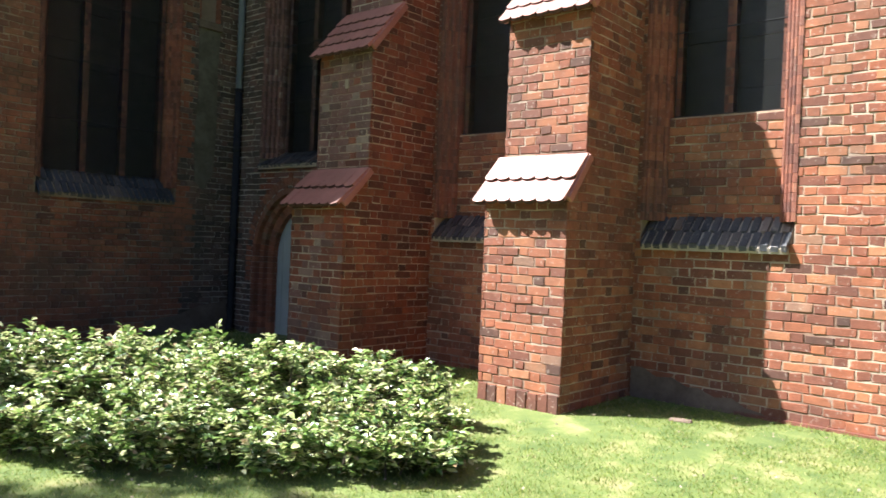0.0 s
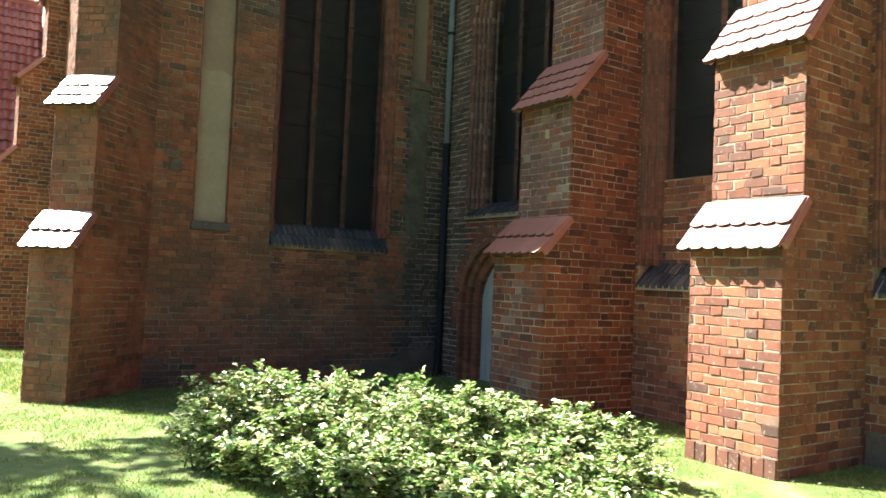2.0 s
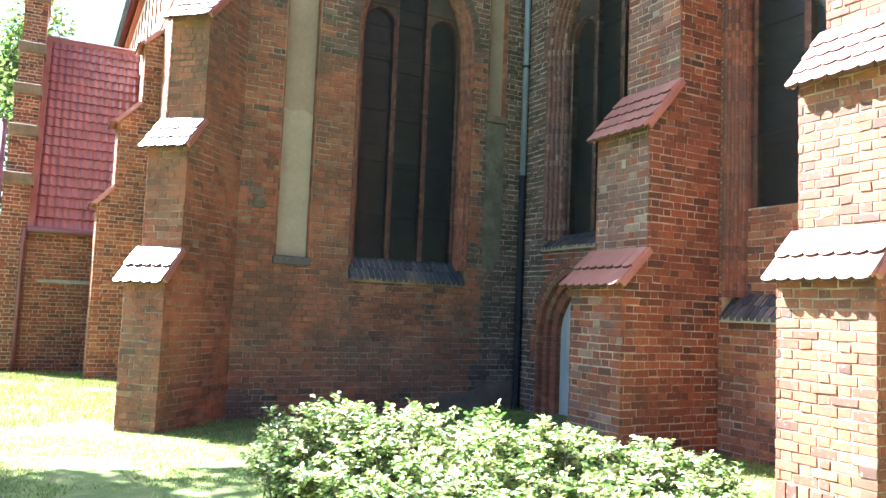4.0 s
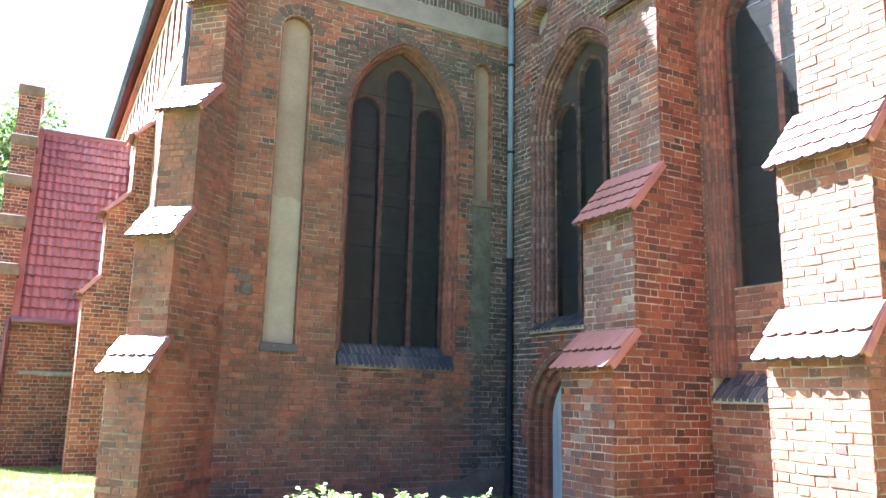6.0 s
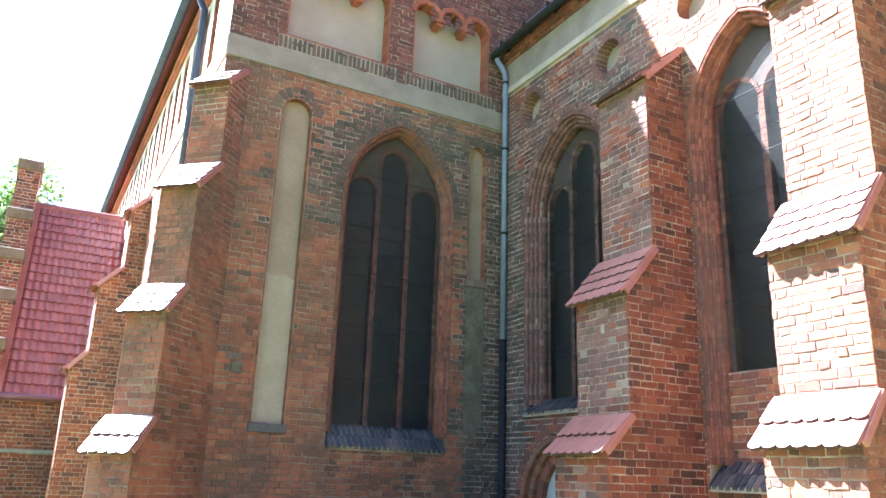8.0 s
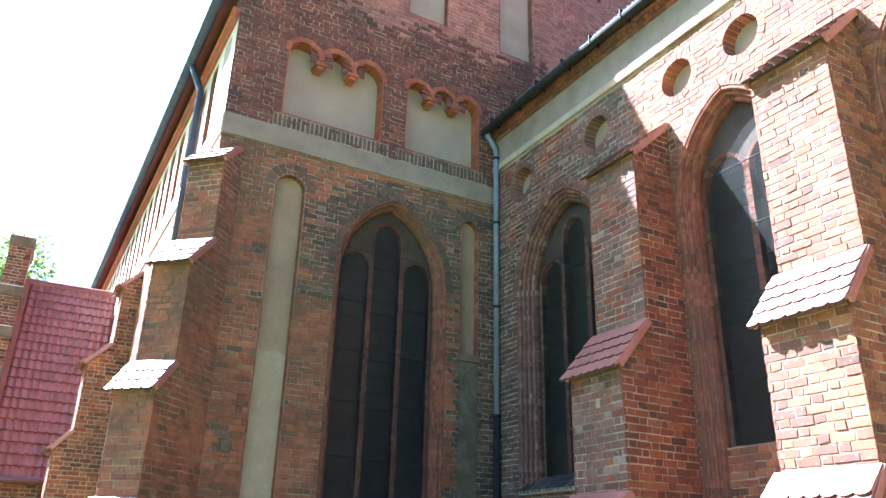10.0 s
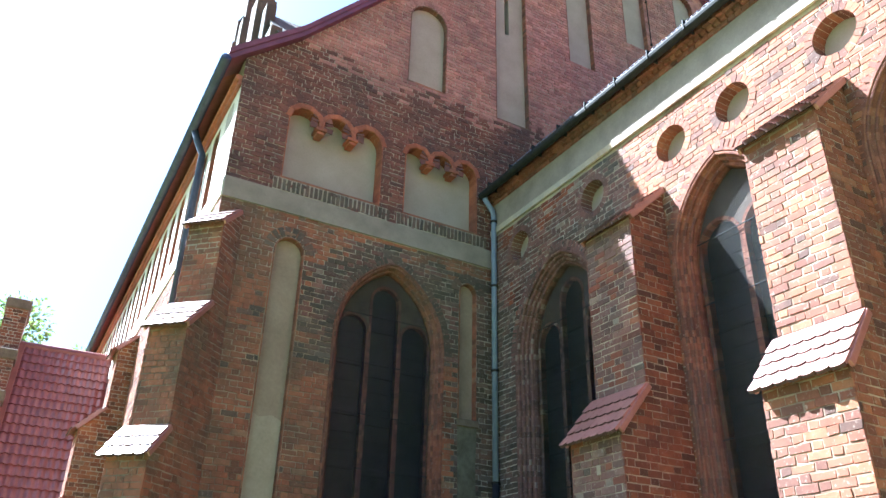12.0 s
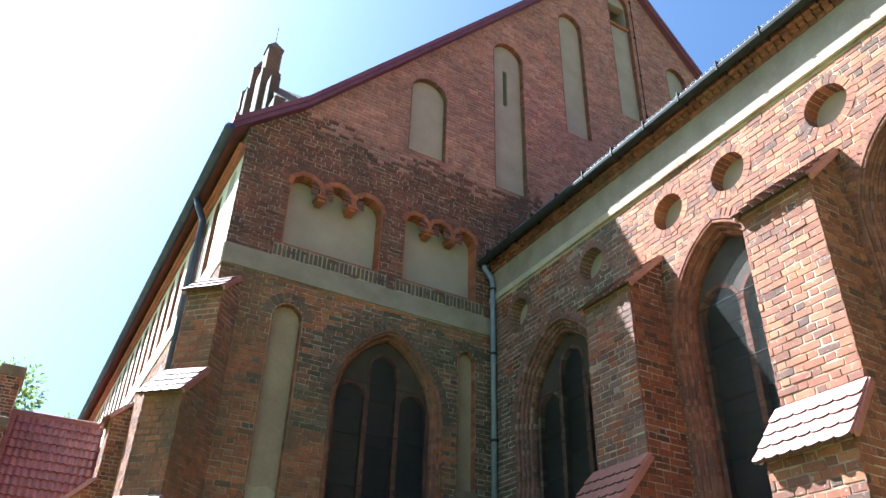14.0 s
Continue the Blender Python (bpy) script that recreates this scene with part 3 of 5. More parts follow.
mesh_object("verge_capping", verts, faces, M_VERGE, wall_east, "wine-red painted metal capping")
# a small brick vent of darker bricks in the topmost niche
bm = bmesh.new()
box(bm, 12.58, 13.42, YA + 0.06, YA + 0.13, 21.2, 21.3, bevel=0.005)
part("hatch_sill", bm, M_OLD, wall_east)

# ---------------------------------------------------------------- the nave's south wall, behind
south = Face((XC, 0, 0), (0, -1, 0), (-1, 0, 0))      # u = -y
NAVE_END = 47.0
c_niches, c_wins = [], []
yy = 12.75
while yy < NAVE_END - 1:
    c_niches.append(lancet(-yy, 0.29, 9.25, 10.9, 11.05, 5))
    yy += 1.02
for k in range(6):
    c_wins.append(lancet(-(16.6 + 5.6 * k), 0.75, 3.2, 7.3, 8.35, 8))
c_out = [(-NAVE_END, -1.2), (-YA - 0.9, -1.2), (-YA - 0.9, 11.4), (-NAVE_END, 11.4)]
v, f = slab(south, c_out, c_niches + c_wins, -0.010, -0.9)
wall_south = tagged(mesh_object("wall_nave_south", v, f, M_MORTAR), "long sunlit red brick nave wall with narrow blind niches", "wall", kind="structure")
lay_bricks(south, [(-22.0, -0.9), (-YA, -0.9), (-YA, 8.69), (-22.0, 8.69)], c_wins, M_RED, wall_south, -0.5, 8.69)
# upper brick and band get the sun's brightness as a pale colour
v, f = slab(south, [(-NAVE_END, 9.125), (-YA - 0.02, 9.125), (-YA - 0.02, 11.17), (-NAVE_END, 11.17)], c_niches, 0.004, -0.009)
mesh_object("limewash", v, f, M_SUN_PALE, wall_south, "upper brick wall coloured pale for strong sunlight")
lay_bricks(south, [(-NAVE_END, 4.0), (-22.0, 4.0), (-22.0, 8.69), (-NAVE_END, 8.69)], c_wins, M_RED, wall_south, 4.0, 8.69)
bm = bmesh.new()
box(bm, XC - 0.03, XC - 0.005, YA + 0.005, NAVE_END, 8.70, 9.12)
part("plaster_band", bm, M_SUN_PALE, wall_south, "plaster band coloured pale for strong sunlight")
bm = bmesh.new()
box(bm, XC - 0.07, XC - 0.003, YA + 0.02, NAVE_END, 11.18, 11.3, bevel=0.01)
box(bm, XC - 0.13, XC - 0.003, YA + 0.02, NAVE_END, 11.301, 11.42, bevel=0.01)
part("eaves_cornice", bm, M_CORBEL, wall_south, "stepped orange brick cornice")
for o in c_niches:
    v, f = slab(south, o, [], -0.42, -0.6)
    mesh_object("niche_back", v, f, M_OLD, wall_south, "dark brick niche back")
    ring(south, o, [(0.0, -0.012), (0.0, -0.42), (-0.02, -0.42), (-0.02, -0.012)], M_OLD, wall_south, "niche_reveal", step=0.2)
for i, o in enumerate(c_wins):
    v, f = slab(south, o, [], -0.35, -0.45)
    tagged(mesh_object("window_%d" % (i + 5), v, f, M_GLASS), "dark pointed church window in the nave wall", "window", kind="structure")
bm = bmesh.new()
tube(bm, [(1.80, 14.5, 11.45), (1.90, 14.5, 11.2), (2.05, 14.5, 10.9), (2.05, 14.5, -0.3)], 0.075, 12)
tagged(part("downpipe", bm, M_NAVY, None, smooth=True), "dark blue downpipe on the nave's sunny wall", "downpipe")
# gutter, roof and the far walls of the nave
bm = bmesh.new()
tube(bm, [(1.76, YA - 0.22, 11.51), (1.76, NAVE_END, 11.51)], 0.10, 12)
tagged(part("gutter", bm, M_NAVY, None, smooth=True), "dark blue metal gutter along the nave eaves", "gutter")
v = [(1.85, YA + 0.3, 11.57), (1.85, NAVE_END, 11.57), (3.2, NAVE_END, verge_z(3.2)), (3.2, YA + 0.3, verge_z(3.2)), (APEX_X, NAVE_END, APEX_Z), (APEX_X, YA + 0.3, APEX_Z),
     (22.9, NAVE_END, verge_z(22.9)), (22.9, YA + 0.3, verge_z(22.9)), (24.3, NAVE_END, 11.55), (24.3, YA + 0.3, 11.55)]
f = [(0, 1, 2, 3), (3, 2, 4, 5), (5, 4, 6, 7), (7, 6, 8, 9)]
roof_n = tagged(mesh_object("roof_nave", v, f, M_ROOF), "steep red tiled nave roof", "roof", kind="structure")
sol = roof_n.modifiers.new("thickness", "SOLIDIFY")
sol.thickness = 0.12
bm = bmesh.new()
box(bm, 23.5, 23.9, YA + 0.91, NAVE_END, -1.2, 11.4)
tagged(part("wall_nave_north", bm, M_RED, None), "plain brick north wall of the nave", "wall", kind="structure")
v, f = slab(Face((0, NAVE_END, 0), (-1, 0, 0), (0, 1, 0)), [(-x, z) for x, z in reversed(east_outline)], [], 0, -0.6)
tagged(mesh_object("wall_nave_west", v, f, M_RED), "plain brick west gable of the nave", "wall", kind="structure")

# ---------------------------------------------------------------- the choir's south wall
choir = Face((XB, 0, 0), (0, -1, 0), (-1, 0, 0))      # u = -y
CHOIR_END = -14.0
wins = [dict(c=-9.92, hw=1.06, sill=2.93, spring=6.5, apex=7.98, out=0.28), dict(c=-6.12, hw=0.82, sill=1.80, spring=6.75, apex=8.02, out=0.21),
        dict(c=-3.22, hw=0.62, sill=1.80, spring=6.95, apex=8.05, out=0.20)]
b_wins = [lancet(w["c"], w["hw"] + w["out"], w["sill"], w["spring"], w["apex"] + w["out"]) for w in wins]
door_o = lancet(-10.4, 1.0, -0.6, 1.35, 2.55)
ROUNDEL_Z = 8.82
ROUNDEL_Y = (11.06, 8.81, 6.90, 5.68, 4.02, 2.75)
rounds = [circle(-y, ROUNDEL_Z, 0.31) for y in ROUNDEL_Y]
b_out = [(-YA, -0.6), (-CHOIR_END, -0.6), (-CHOIR_END, 10.4), (-YA, 10.4)]
v, f = slab(choir, b_out, b_wins + [door_o] + rounds, -0.006, -0.9)
wall_choir = tagged(mesh_object("wall_choir_south", v, f, M_MORTAR), "red brick choir wall, half in hard sunlight", "wall", kind="structure")
b_grow = [lancet(w["c"], w["hw"] + w["out"] + 0.01, w["sill"], w["spring"], w["apex"] + w["out"] + 0.01) for w in wins]
b_grow += [lancet(-10.4, 1.02, -0.6, 1.35, 2.57)] + [circle(-y, ROUNDEL_Z, 0.425) for y in ROUNDEL_Y]
def choir_kind(u, v):
    if u < -7.9:
        n = noise.noise((u * 1.1, v * 0.7, 6.0)) + rng.uniform(-0.12, 0.12)
        return M_GREY if n > 0.2 or (u < -11.3 and v < 7.6) else M_DUSTY if n > -0.28 else M_RED_SHADE
    return M_OLD if noise.noise((u * 0.8, v * 0.8, 8.0)) > 0.38 else M_RED


lay_bricks(choir, [(-YA, -0.6), (6.0, -0.6), (6.0, 9.43), (-YA, 9.43)], b_grow, M_RED, wall_choir, -0.3, 9.43,
           single=lambda u, v: -2.4 < u < -1.2 and -0.2 < v < 7.5, pick=choir_kind)
for r, y in zip(rounds, ROUNDEL_Y):
    v, f = slab(choir, circle(-y, ROUNDEL_Z, 0.31), [], -0.25, -0.5)
    mesh_object("roundel_plaster", v, f, M_PLASTER, wall_choir, "plastered blind roundel")
    ring(choir, list(reversed(circle(-y, ROUNDEL_Z, 0.31))), [(0.0, 0.004), (0.0, -0.34), (0.118, -0.34), (0.118, 0.004)], M_RED if y < 8 else M_DUSTY, wall_choir, "roundel_ring", step=0.085, closed=True, gap=0.008, jitter=0.005)
bm = bmesh.new()
box(bm, XB - 0.02, XB - 0.003, CHOIR_END, YA - 0.036, 9.585, 10.15)
part("plaster_band", bm, M_BAND, wall_choir, "grey plaster frieze")
bm = bmesh.new()
box(bm, XB - 0.055, XB - 0.003, CHOIR_END, YA - 0.04, 9.44, 9.58, bevel=0.012)
# pale mortar colour stands for the sun on this brick course
part("string_course", bm, M_MORTAR, wall_choir, "projecting brick string course coloured pale for sunlight")
for k, (z0, z1, p) in enumerate(((10.155, 10.23, 0.05), (10.235, 10.31, 0.10), (10.315, 10.40, 0.16))):
    verts, faces = [], []
    y = YA - 0.05
    while y > -4:
        w = 0.12 if k != 1 else 0.10
        bv, bf = brick_shape(-y, -y + w, z0, z1, p, back=-0.01)
        n = len(verts)
        verts += [choir.at(*q) for q in bv]
        faces += [tuple(i + n for i in q) for q in bf]
        y -= w + (0.012 if k != 1 else 0.03)
    mesh_object("eaves_cornice", verts, faces, M_MOULD, wall_choir, "stepped brick eaves cornice")["kind"] = "stuff"
v, f = slab(choir, [(-4.08, -0.2), (-2.55, -0.2), (-2.62, 0.10), (-2.80, 0.13), (-2.94, 0.21), (-3.12, 0.19), (-3.3, 0.26), (-3.42, 0.25), (-3.6, 0.33), (-3.78, 0.31), (-3.95, 0.40), (-4.08, 0.39)], [], 0.012, -0.012)
mesh_object("cement_patch", v, f, M_CEMENT, wall_choir, "rough grey-brown cement patch")
v, f = slab(choir, [(-2.9, -0.2), (2.0, -0.2), (2.0, 0.07), (-1.0, 0.06), (-2.9, 0.09)], [], 0.045, -0.01)
mesh_object("plinth", v, f, M_MOULD, wall_choir, "low brick plinth edge")
v, f = slab(east, [(6.3, -0.3), (7.86, -0.3), (7.86, 0.5), (7.3, 0.42), (6.9, 0.28), (6.3, 0.2)], [], 0.012, -0.012)
mesh_object("cement_patch", v, f, M_CEMENT, wall_east, "rough damp cement patch")
v, f = slab(east, [(7.12, 2.6), (7.30, 2.45), (7.48, 2.75), (7.52, 3.6), (7.50, 4.6), (7.53, 5.28), (7.10, 5.28), (7.13, 4.2), (7.09, 3.3)], [], 0.008, -0.012)
mesh_object("plaster_remnant", v, f, M_DAMP, wall_east, "greenish remains of plaster")
# gutter, downpipe, roof, snow guard, other walls of the choir
# added filler: keeps sunlight from leaking between gutter and roof
bm = bmesh.new()
box(bm, XB - 0.33, XB - 0.004, CHOIR_END, YA - 0.05, 10.405, 10.428)
part("soffit_board", bm, M_DARKMETAL, wall_choir, "dark filler board added under the eaves against leaking light")
bm = bmesh.new()
tube(bm, [(XB - 0.305, CHOIR_END, 10.38), (XB - 0.305, YA - 0.10, 10.34)], 0.085, 12)
for i in range(24):
    y = YA - 0.5 - 0.8 * i
    box(bm, XB - 0.40, XB - 0.165, y - 0.012, y + 0.012, 10.28, 10.47)
tagged(part("gutter", bm, M_DARKMETAL, None), "dark metal half-round gutter along the choir eaves", "gutter")
pipe = empty("downpipe", Matrix.Translation((XB - 0.085, YA - 0.24, 0)))
tagged(pipe, "zinc downpipe with a dark lower length in the corner", "downpipe")
bm = bmesh.new()
tube(bm, [(-0.17, 0.06, 10.34), (-0.17, 0.06, 10.22), (-0.03, 0.01, 9.98), (0, 0, 9.85), (0, 0, 4.30)], 0.058, 14)
part("upper_length", bm, M_ZINC, pipe, "blue-grey zinc pipe", True)
bm = bmesh.new()
tube(bm, [(0, 0, 4.31), (0, 0, 0.25), (-0.06, -0.06, 0.05), (-0.10, -0.10, -0.05)], 0.066, 14)
part("lower_length", bm, M_DARKMETAL, pipe, "black iron standpipe", True)
for z in (1.6, 3.2, 4.28, 6.4, 8.2, 9.7):
    bm = bmesh.new()
    tube(bm, [(0, 0, z - 0.025), (0, 0, z + 0.025)], 0.074, 14)
    box(bm, -0.01, 0.085, -0.012, 0.012, z - 0.012, z + 0.012)
    part("bracket", bm, M_DARKMETAL, pipe)
v = [(XB - 0.20, CHOIR_END - 0.2, 10.43), (XB - 0.20, YA - 0.02, 10.43), (13.27, YA - 0.02, 15.7), (13.27, CHOIR_END - 0.2, 15.7), (18.96, CHOIR_END - 0.2, 10.47), (18.96, YA - 0.02, 10.47)]
roof_c = tagged(mesh_object("roof_choir", v, [(0, 1, 2, 3), (3, 2, 5, 4)], M_ROOF), "red tiled choir roof hidden behind its gutter", "roof", kind="structure")
roof_c.modifiers.new("thickness", "SOLIDIFY").thickness = 0.08
guard = tagged(empty("snow_guard"), "thin metal snow guard grille above the gutter", "snow guard")
for k in range(3):
    bm = bmesh.new()
    tube(bm, [(XB - 0.10, -6, 10.56 + 0.085 * k), (XB - 0.10, YA - 1.0, 10.56 + 0.085 * k)], 0.007, 6)
    part("rail", bm, M_ZINC, guard)
bm = bmesh.new()
y = YA - 1.0
while y > -3.0:
    box(bm, XB - 0.106, XB - 0.094, y - 0.0045, y + 0.0045, 10.50, 10.735)
    y -= 0.11
part("guard_bar", bm, M_ZINC, guard)["kind"] = "stuff"
bm = bmesh.new()
box(bm, 18.0, 18.66, CHOIR_END + 0.01, YA - 0.01, -0.6, 10.4)
tagged(part("wall_choir_north", bm, M_RED, None), "plain brick north wall of the choir", "wall", kind="structure")
v, f = slab(Face((0, CHOIR_END, 0), (1, 0, 0), (0, -1, 0)), [(XB + 0.9, -0.6), (18.0, -0.6), (18.0, 10.4), (13.2, 15.8), (XB + 0.9, 10.4)], [], 0, -0.6)
tagged(mesh_object("wall_choir_east", v, f, M_RED), "plain brick east gable of the choir", "wall", kind="structure")


# ---------------------------------------------------------------- windows
def sloped_sill(face, c, hw, z_top, z_low, d_in, d_out, parent):
    """Rows of dark glazed bricks on a slope."""
    n = max(4, round(2 * hw / 0.105))
    w = 2 * hw / n
    for r in range(2):
        for i in range(n + 1 if r else n):
            u0 = c - hw + i * w - (w / 2 if r else 0)
            u1 = u0 + w - 0.028
            u0, u1 = max(u0, c - hw), min(u1, c + hw)
            if u1 - u0 < 0.02:
                continue
            a, b = r / 2, r / 2 + 0.5 - 0.02
            e = rng.uniform(-0.008, 0.008)
            P = [(u0, z_top + (z_low - z_top) * a + e, d_in + (d_out - d_in) * a), (u1, z_top + (z_low - z_top) * a + e, d_in + (d_out - d_in) * a),
                 (u1, z_top + (z_low - z_top) * b + e, d_in + (d_out - d_in) * b), (u0, z_top + (z_low - z_top) * b + e, d_in + (d_out - d_in) * b)]
            verts = [face.at(*p) for p in P] + [face.at(p[0], p[1] - 0.05, p[2] - 0.01) for p in P]
            verts = [p + face.u * rng.uniform(-0.006, 0.006) + Vector((0, 0, rng.uniform(-0.008, 0.008))) for p in verts]
            mesh_object("sill_brick", verts, [(3, 2, 1, 0), (4, 5, 6, 7), (0, 1, 5, 4), (1, 2, 6, 5), (2, 3, 7, 6), (3, 0, 4, 7)], M_GLAZED, parent)
    bed = [(z_top - 0.014, d_in - 0.02), (z_low - 0.014, d_out - 0.012), (z_low - 0.07, d_out - 0.03), (z_low - 0.07, d_in - 0.02)]
    verts = [face.at(u, z, d) for u in (c - hw + 0.004, c + hw - 0.004) for z, d in bed]
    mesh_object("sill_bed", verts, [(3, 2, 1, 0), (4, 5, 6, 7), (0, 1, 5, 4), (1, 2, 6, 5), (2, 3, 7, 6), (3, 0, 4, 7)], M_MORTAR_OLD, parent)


def church_window(name, face, c, hw, sill, spring, apex, out, lights, label, glass_from=None, depth=0.42, mould=M_MOULD, slope_top=None, low=None, sill_d=0.06):
    """A pointed window: stepped moulded jambs, brick mullions under small arches, leaded panes, sloped sill."""
    win = tagged(empty(name), label, "window", kind="structure")
    base = sill
    inner = lancet(c, hw, base, spring, apex)
    ring(face, inner, [(out + 0.01, 0.012), (out * 0.88, 0.012), (0.0, -0.22), (0.0, -depth - 0.1), (out + 0.01, -depth - 0.1)], mould, win, "splayed_jamb", gap=0.003)
    rolls = max(2, round(out / 0.075))
    r = min(0.032, 0.38 * out / rolls)
    for k in range(rolls):
        f = (k + 0.55) / rolls
        o, d = out * 0.88 * (1 - f), 0.018 - 0.232 * f
        ring(face, inner, [(o + r * math.cos(a), d + r * math.sin(a)) for a in [math.pi * 2 * q / 8 for q in range(8)]], mould, win, "roll_moulding", gap=0.002, jitter=0.001)
    # voussoirs of the arch in the wall's face
    head = lancet(c, hw + out, spring - 0.3, spring, apex + out)
    ring(face, head, [(0.012, 0.006), (0.012, -0.01), (0.155, -0.01), (0.155, 0.006)], M_GREY if face is east else mould, win, "arch_bricks", step=0.088, gap=0.024, jitter=0.006)
    g0 = glass_from or base
    if glass_from:
        o = [(c - hw, base - 0.02), (c + hw, base - 0.02), (c + hw, g0), (c - hw, g0)]
        v, f = slab(face, o, [], -depth + 0.09, -depth - 0.2)
        infill = mesh_object("infill_panel", v, f, M_MORTAR, win, "brick infill below the glazing")
        infill_face = Face(face.at(0, 0, -depth + 0.10), face.u, face.n)
        lay_bricks(infill_face, o, [], M_RED, infill, base, g0)
    # tracery: a plate with the openings of the lights
    holes = []
    jamb = 0.075
    span = 2 * hw - 2 * jamb
    mull = 0.095
    lw = (span - mull * (lights - 1)) / lights / 2
    rise = apex - spring
    for i in range(lights):
        cc = c - hw + jamb + lw + i * (2 * lw + mull)
        mid_light = lights == 3 and i == 1
        top = spring + rise * (0.80 if mid_light else 0.36 if lights == 3 else 0.45)
        holes.append(lancet(cc, lw, g0 + 0.03, top - lw * 1.05, top, 8))
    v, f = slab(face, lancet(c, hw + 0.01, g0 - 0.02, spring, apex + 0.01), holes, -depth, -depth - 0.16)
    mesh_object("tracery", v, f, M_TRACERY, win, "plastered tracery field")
    for h in holes:
        ring(face, h, [(0.0, 0.012 - depth), (0.0, -depth - 0.15), (0.055, -depth - 0.15), (0.055, 0.012 - depth)], M_WINE if face is east else mould, win, "mullion", gap=0.008)
    for h in holes:
        c0, c1 = min(x for x, _ in h), max(x for x, _ in h)
        z0, z1 = min(y for _, y in h), max(y for _, y in h)
        n = max(3, round((z1 - z0) / 0.85))
        for k in range(n):
            a, b = z0 + (z1 - z0) * k / n, z0 + (z1 - z0) * (k + 1) / n
            v, f = slab(face, [(c0 - 0.02, a), (c1 + 0.02, a), (c1 + 0.02, b - 0.004), (c0 - 0.02, b - 0.004)], [], -depth - 0.105 + rng.uniform(-0.004, 0.004), -depth - 0.115)
            mesh_object("pane", v, f, M_GLASS, win)
            bmv, bmf = slab(face, [(c0 - 0.05, b - 0.014), (c1 + 0.05, b - 0.014), (c1 + 0.05, b + 0.006), (c0 - 0.05, b + 0.006)], [], -depth - 0.075, -depth - 0.10)
            mesh_object("saddle_bar", bmv, bmf, M_DARKMETAL, win)
            for q in range(1, 3):
                zq = a + (b - a) * q / 3
                bmv, bmf = slab(face, [(c0 - 0.02, zq - 0.004), (c1 + 0.02, zq - 0.004), (c1 + 0.02, zq + 0.004), (c0 - 0.02, zq + 0.004)], [], -depth - 0.098, -depth - 0.108)
                mesh_object("lead_came", bmv, bmf, M_DARKMETAL, win)
    n = max(4, round((apex - g0) / 0.95))
    for k in range(n):
        a, b = g0 + (apex - g0) * k / n, g0 + (apex - g0) * (k + 1) / n
        arch = lancet(c, hw - 0.004, g0 - 0.1, spring, apex - 0.004)
        left = [(max(c - hw, spans(arch, z)[0][0]) if spans(arch, z) else c, z) for z in [a + 0.004 + (b - a - 0.01) * q / 6 for q in range(7)]]
        o = left + [(2 * c - x, z) for x, z in reversed(left)]
        if o[6][0] > c - 0.02:
            o = left[:-1] + [(c, left[-1][1])] + [(2 * c - x, z) for x, z in reversed(left[:-1])]
        v, f = slab(face, o, [], -depth + 0.055, -depth + 0.051)
        mesh_object("outer_pane", v, f, M_VEIL, win, "dusty outer glazing")
        if k:
            v, f = slab(face, [(left[0][0], a - 0.006), (2 * c - left[0][0], a - 0.006), (2 * c - left[0][0], a + 0.006), (left[0][0], a + 0.006)], [], -depth + 0.06, -depth + 0.045)
            mesh_object("glazing_bar", v, f, M_DARKMETAL, win)
    sloped_sill(face, c, hw + out + sill_d - (0.06 if face is east else -0.02), slope_top or base + 0.08, low or base - 0.28, -depth + 0.02 if not glass_from else -0.22, 0.06 if face is east else 0.10, win)
    return win


church_window("window_1", east, 5.64, 1.00, 2.45, 6.6, 8.12, 0.14, 3, "tall pointed window with brick mullions and dark leaded panes", slope_top=2.60, low=2.23, sill_d=0.02, depth=0.30)
church_window("window_2", choir, -9.92, 1.06, 3.05, 6.5, 7.98, 0.28, 3, "tall pointed three-light window above a small door", mould=M_DUSTY, slope_top=3.17, low=2.92, sill_d=-0.06, depth=0.32)
church_window("window_3", choir, -6.12, 0.82, 2.05, 6.75, 8.02, 0.21, 2, "slender pointed window partly lit by the sun", glass_from=3.22, slope_top=2.10, low=1.79, sill_d=-0.06, depth=0.32)
church_window("window_4", choir, -3.22, 0.62, 2.05, 6.95, 8.05, 0.20, 2, "slender pointed window over a brick infill", glass_from=3.22, slope_top=2.10, low=1.79, sill_d=-0.06, depth=0.32)


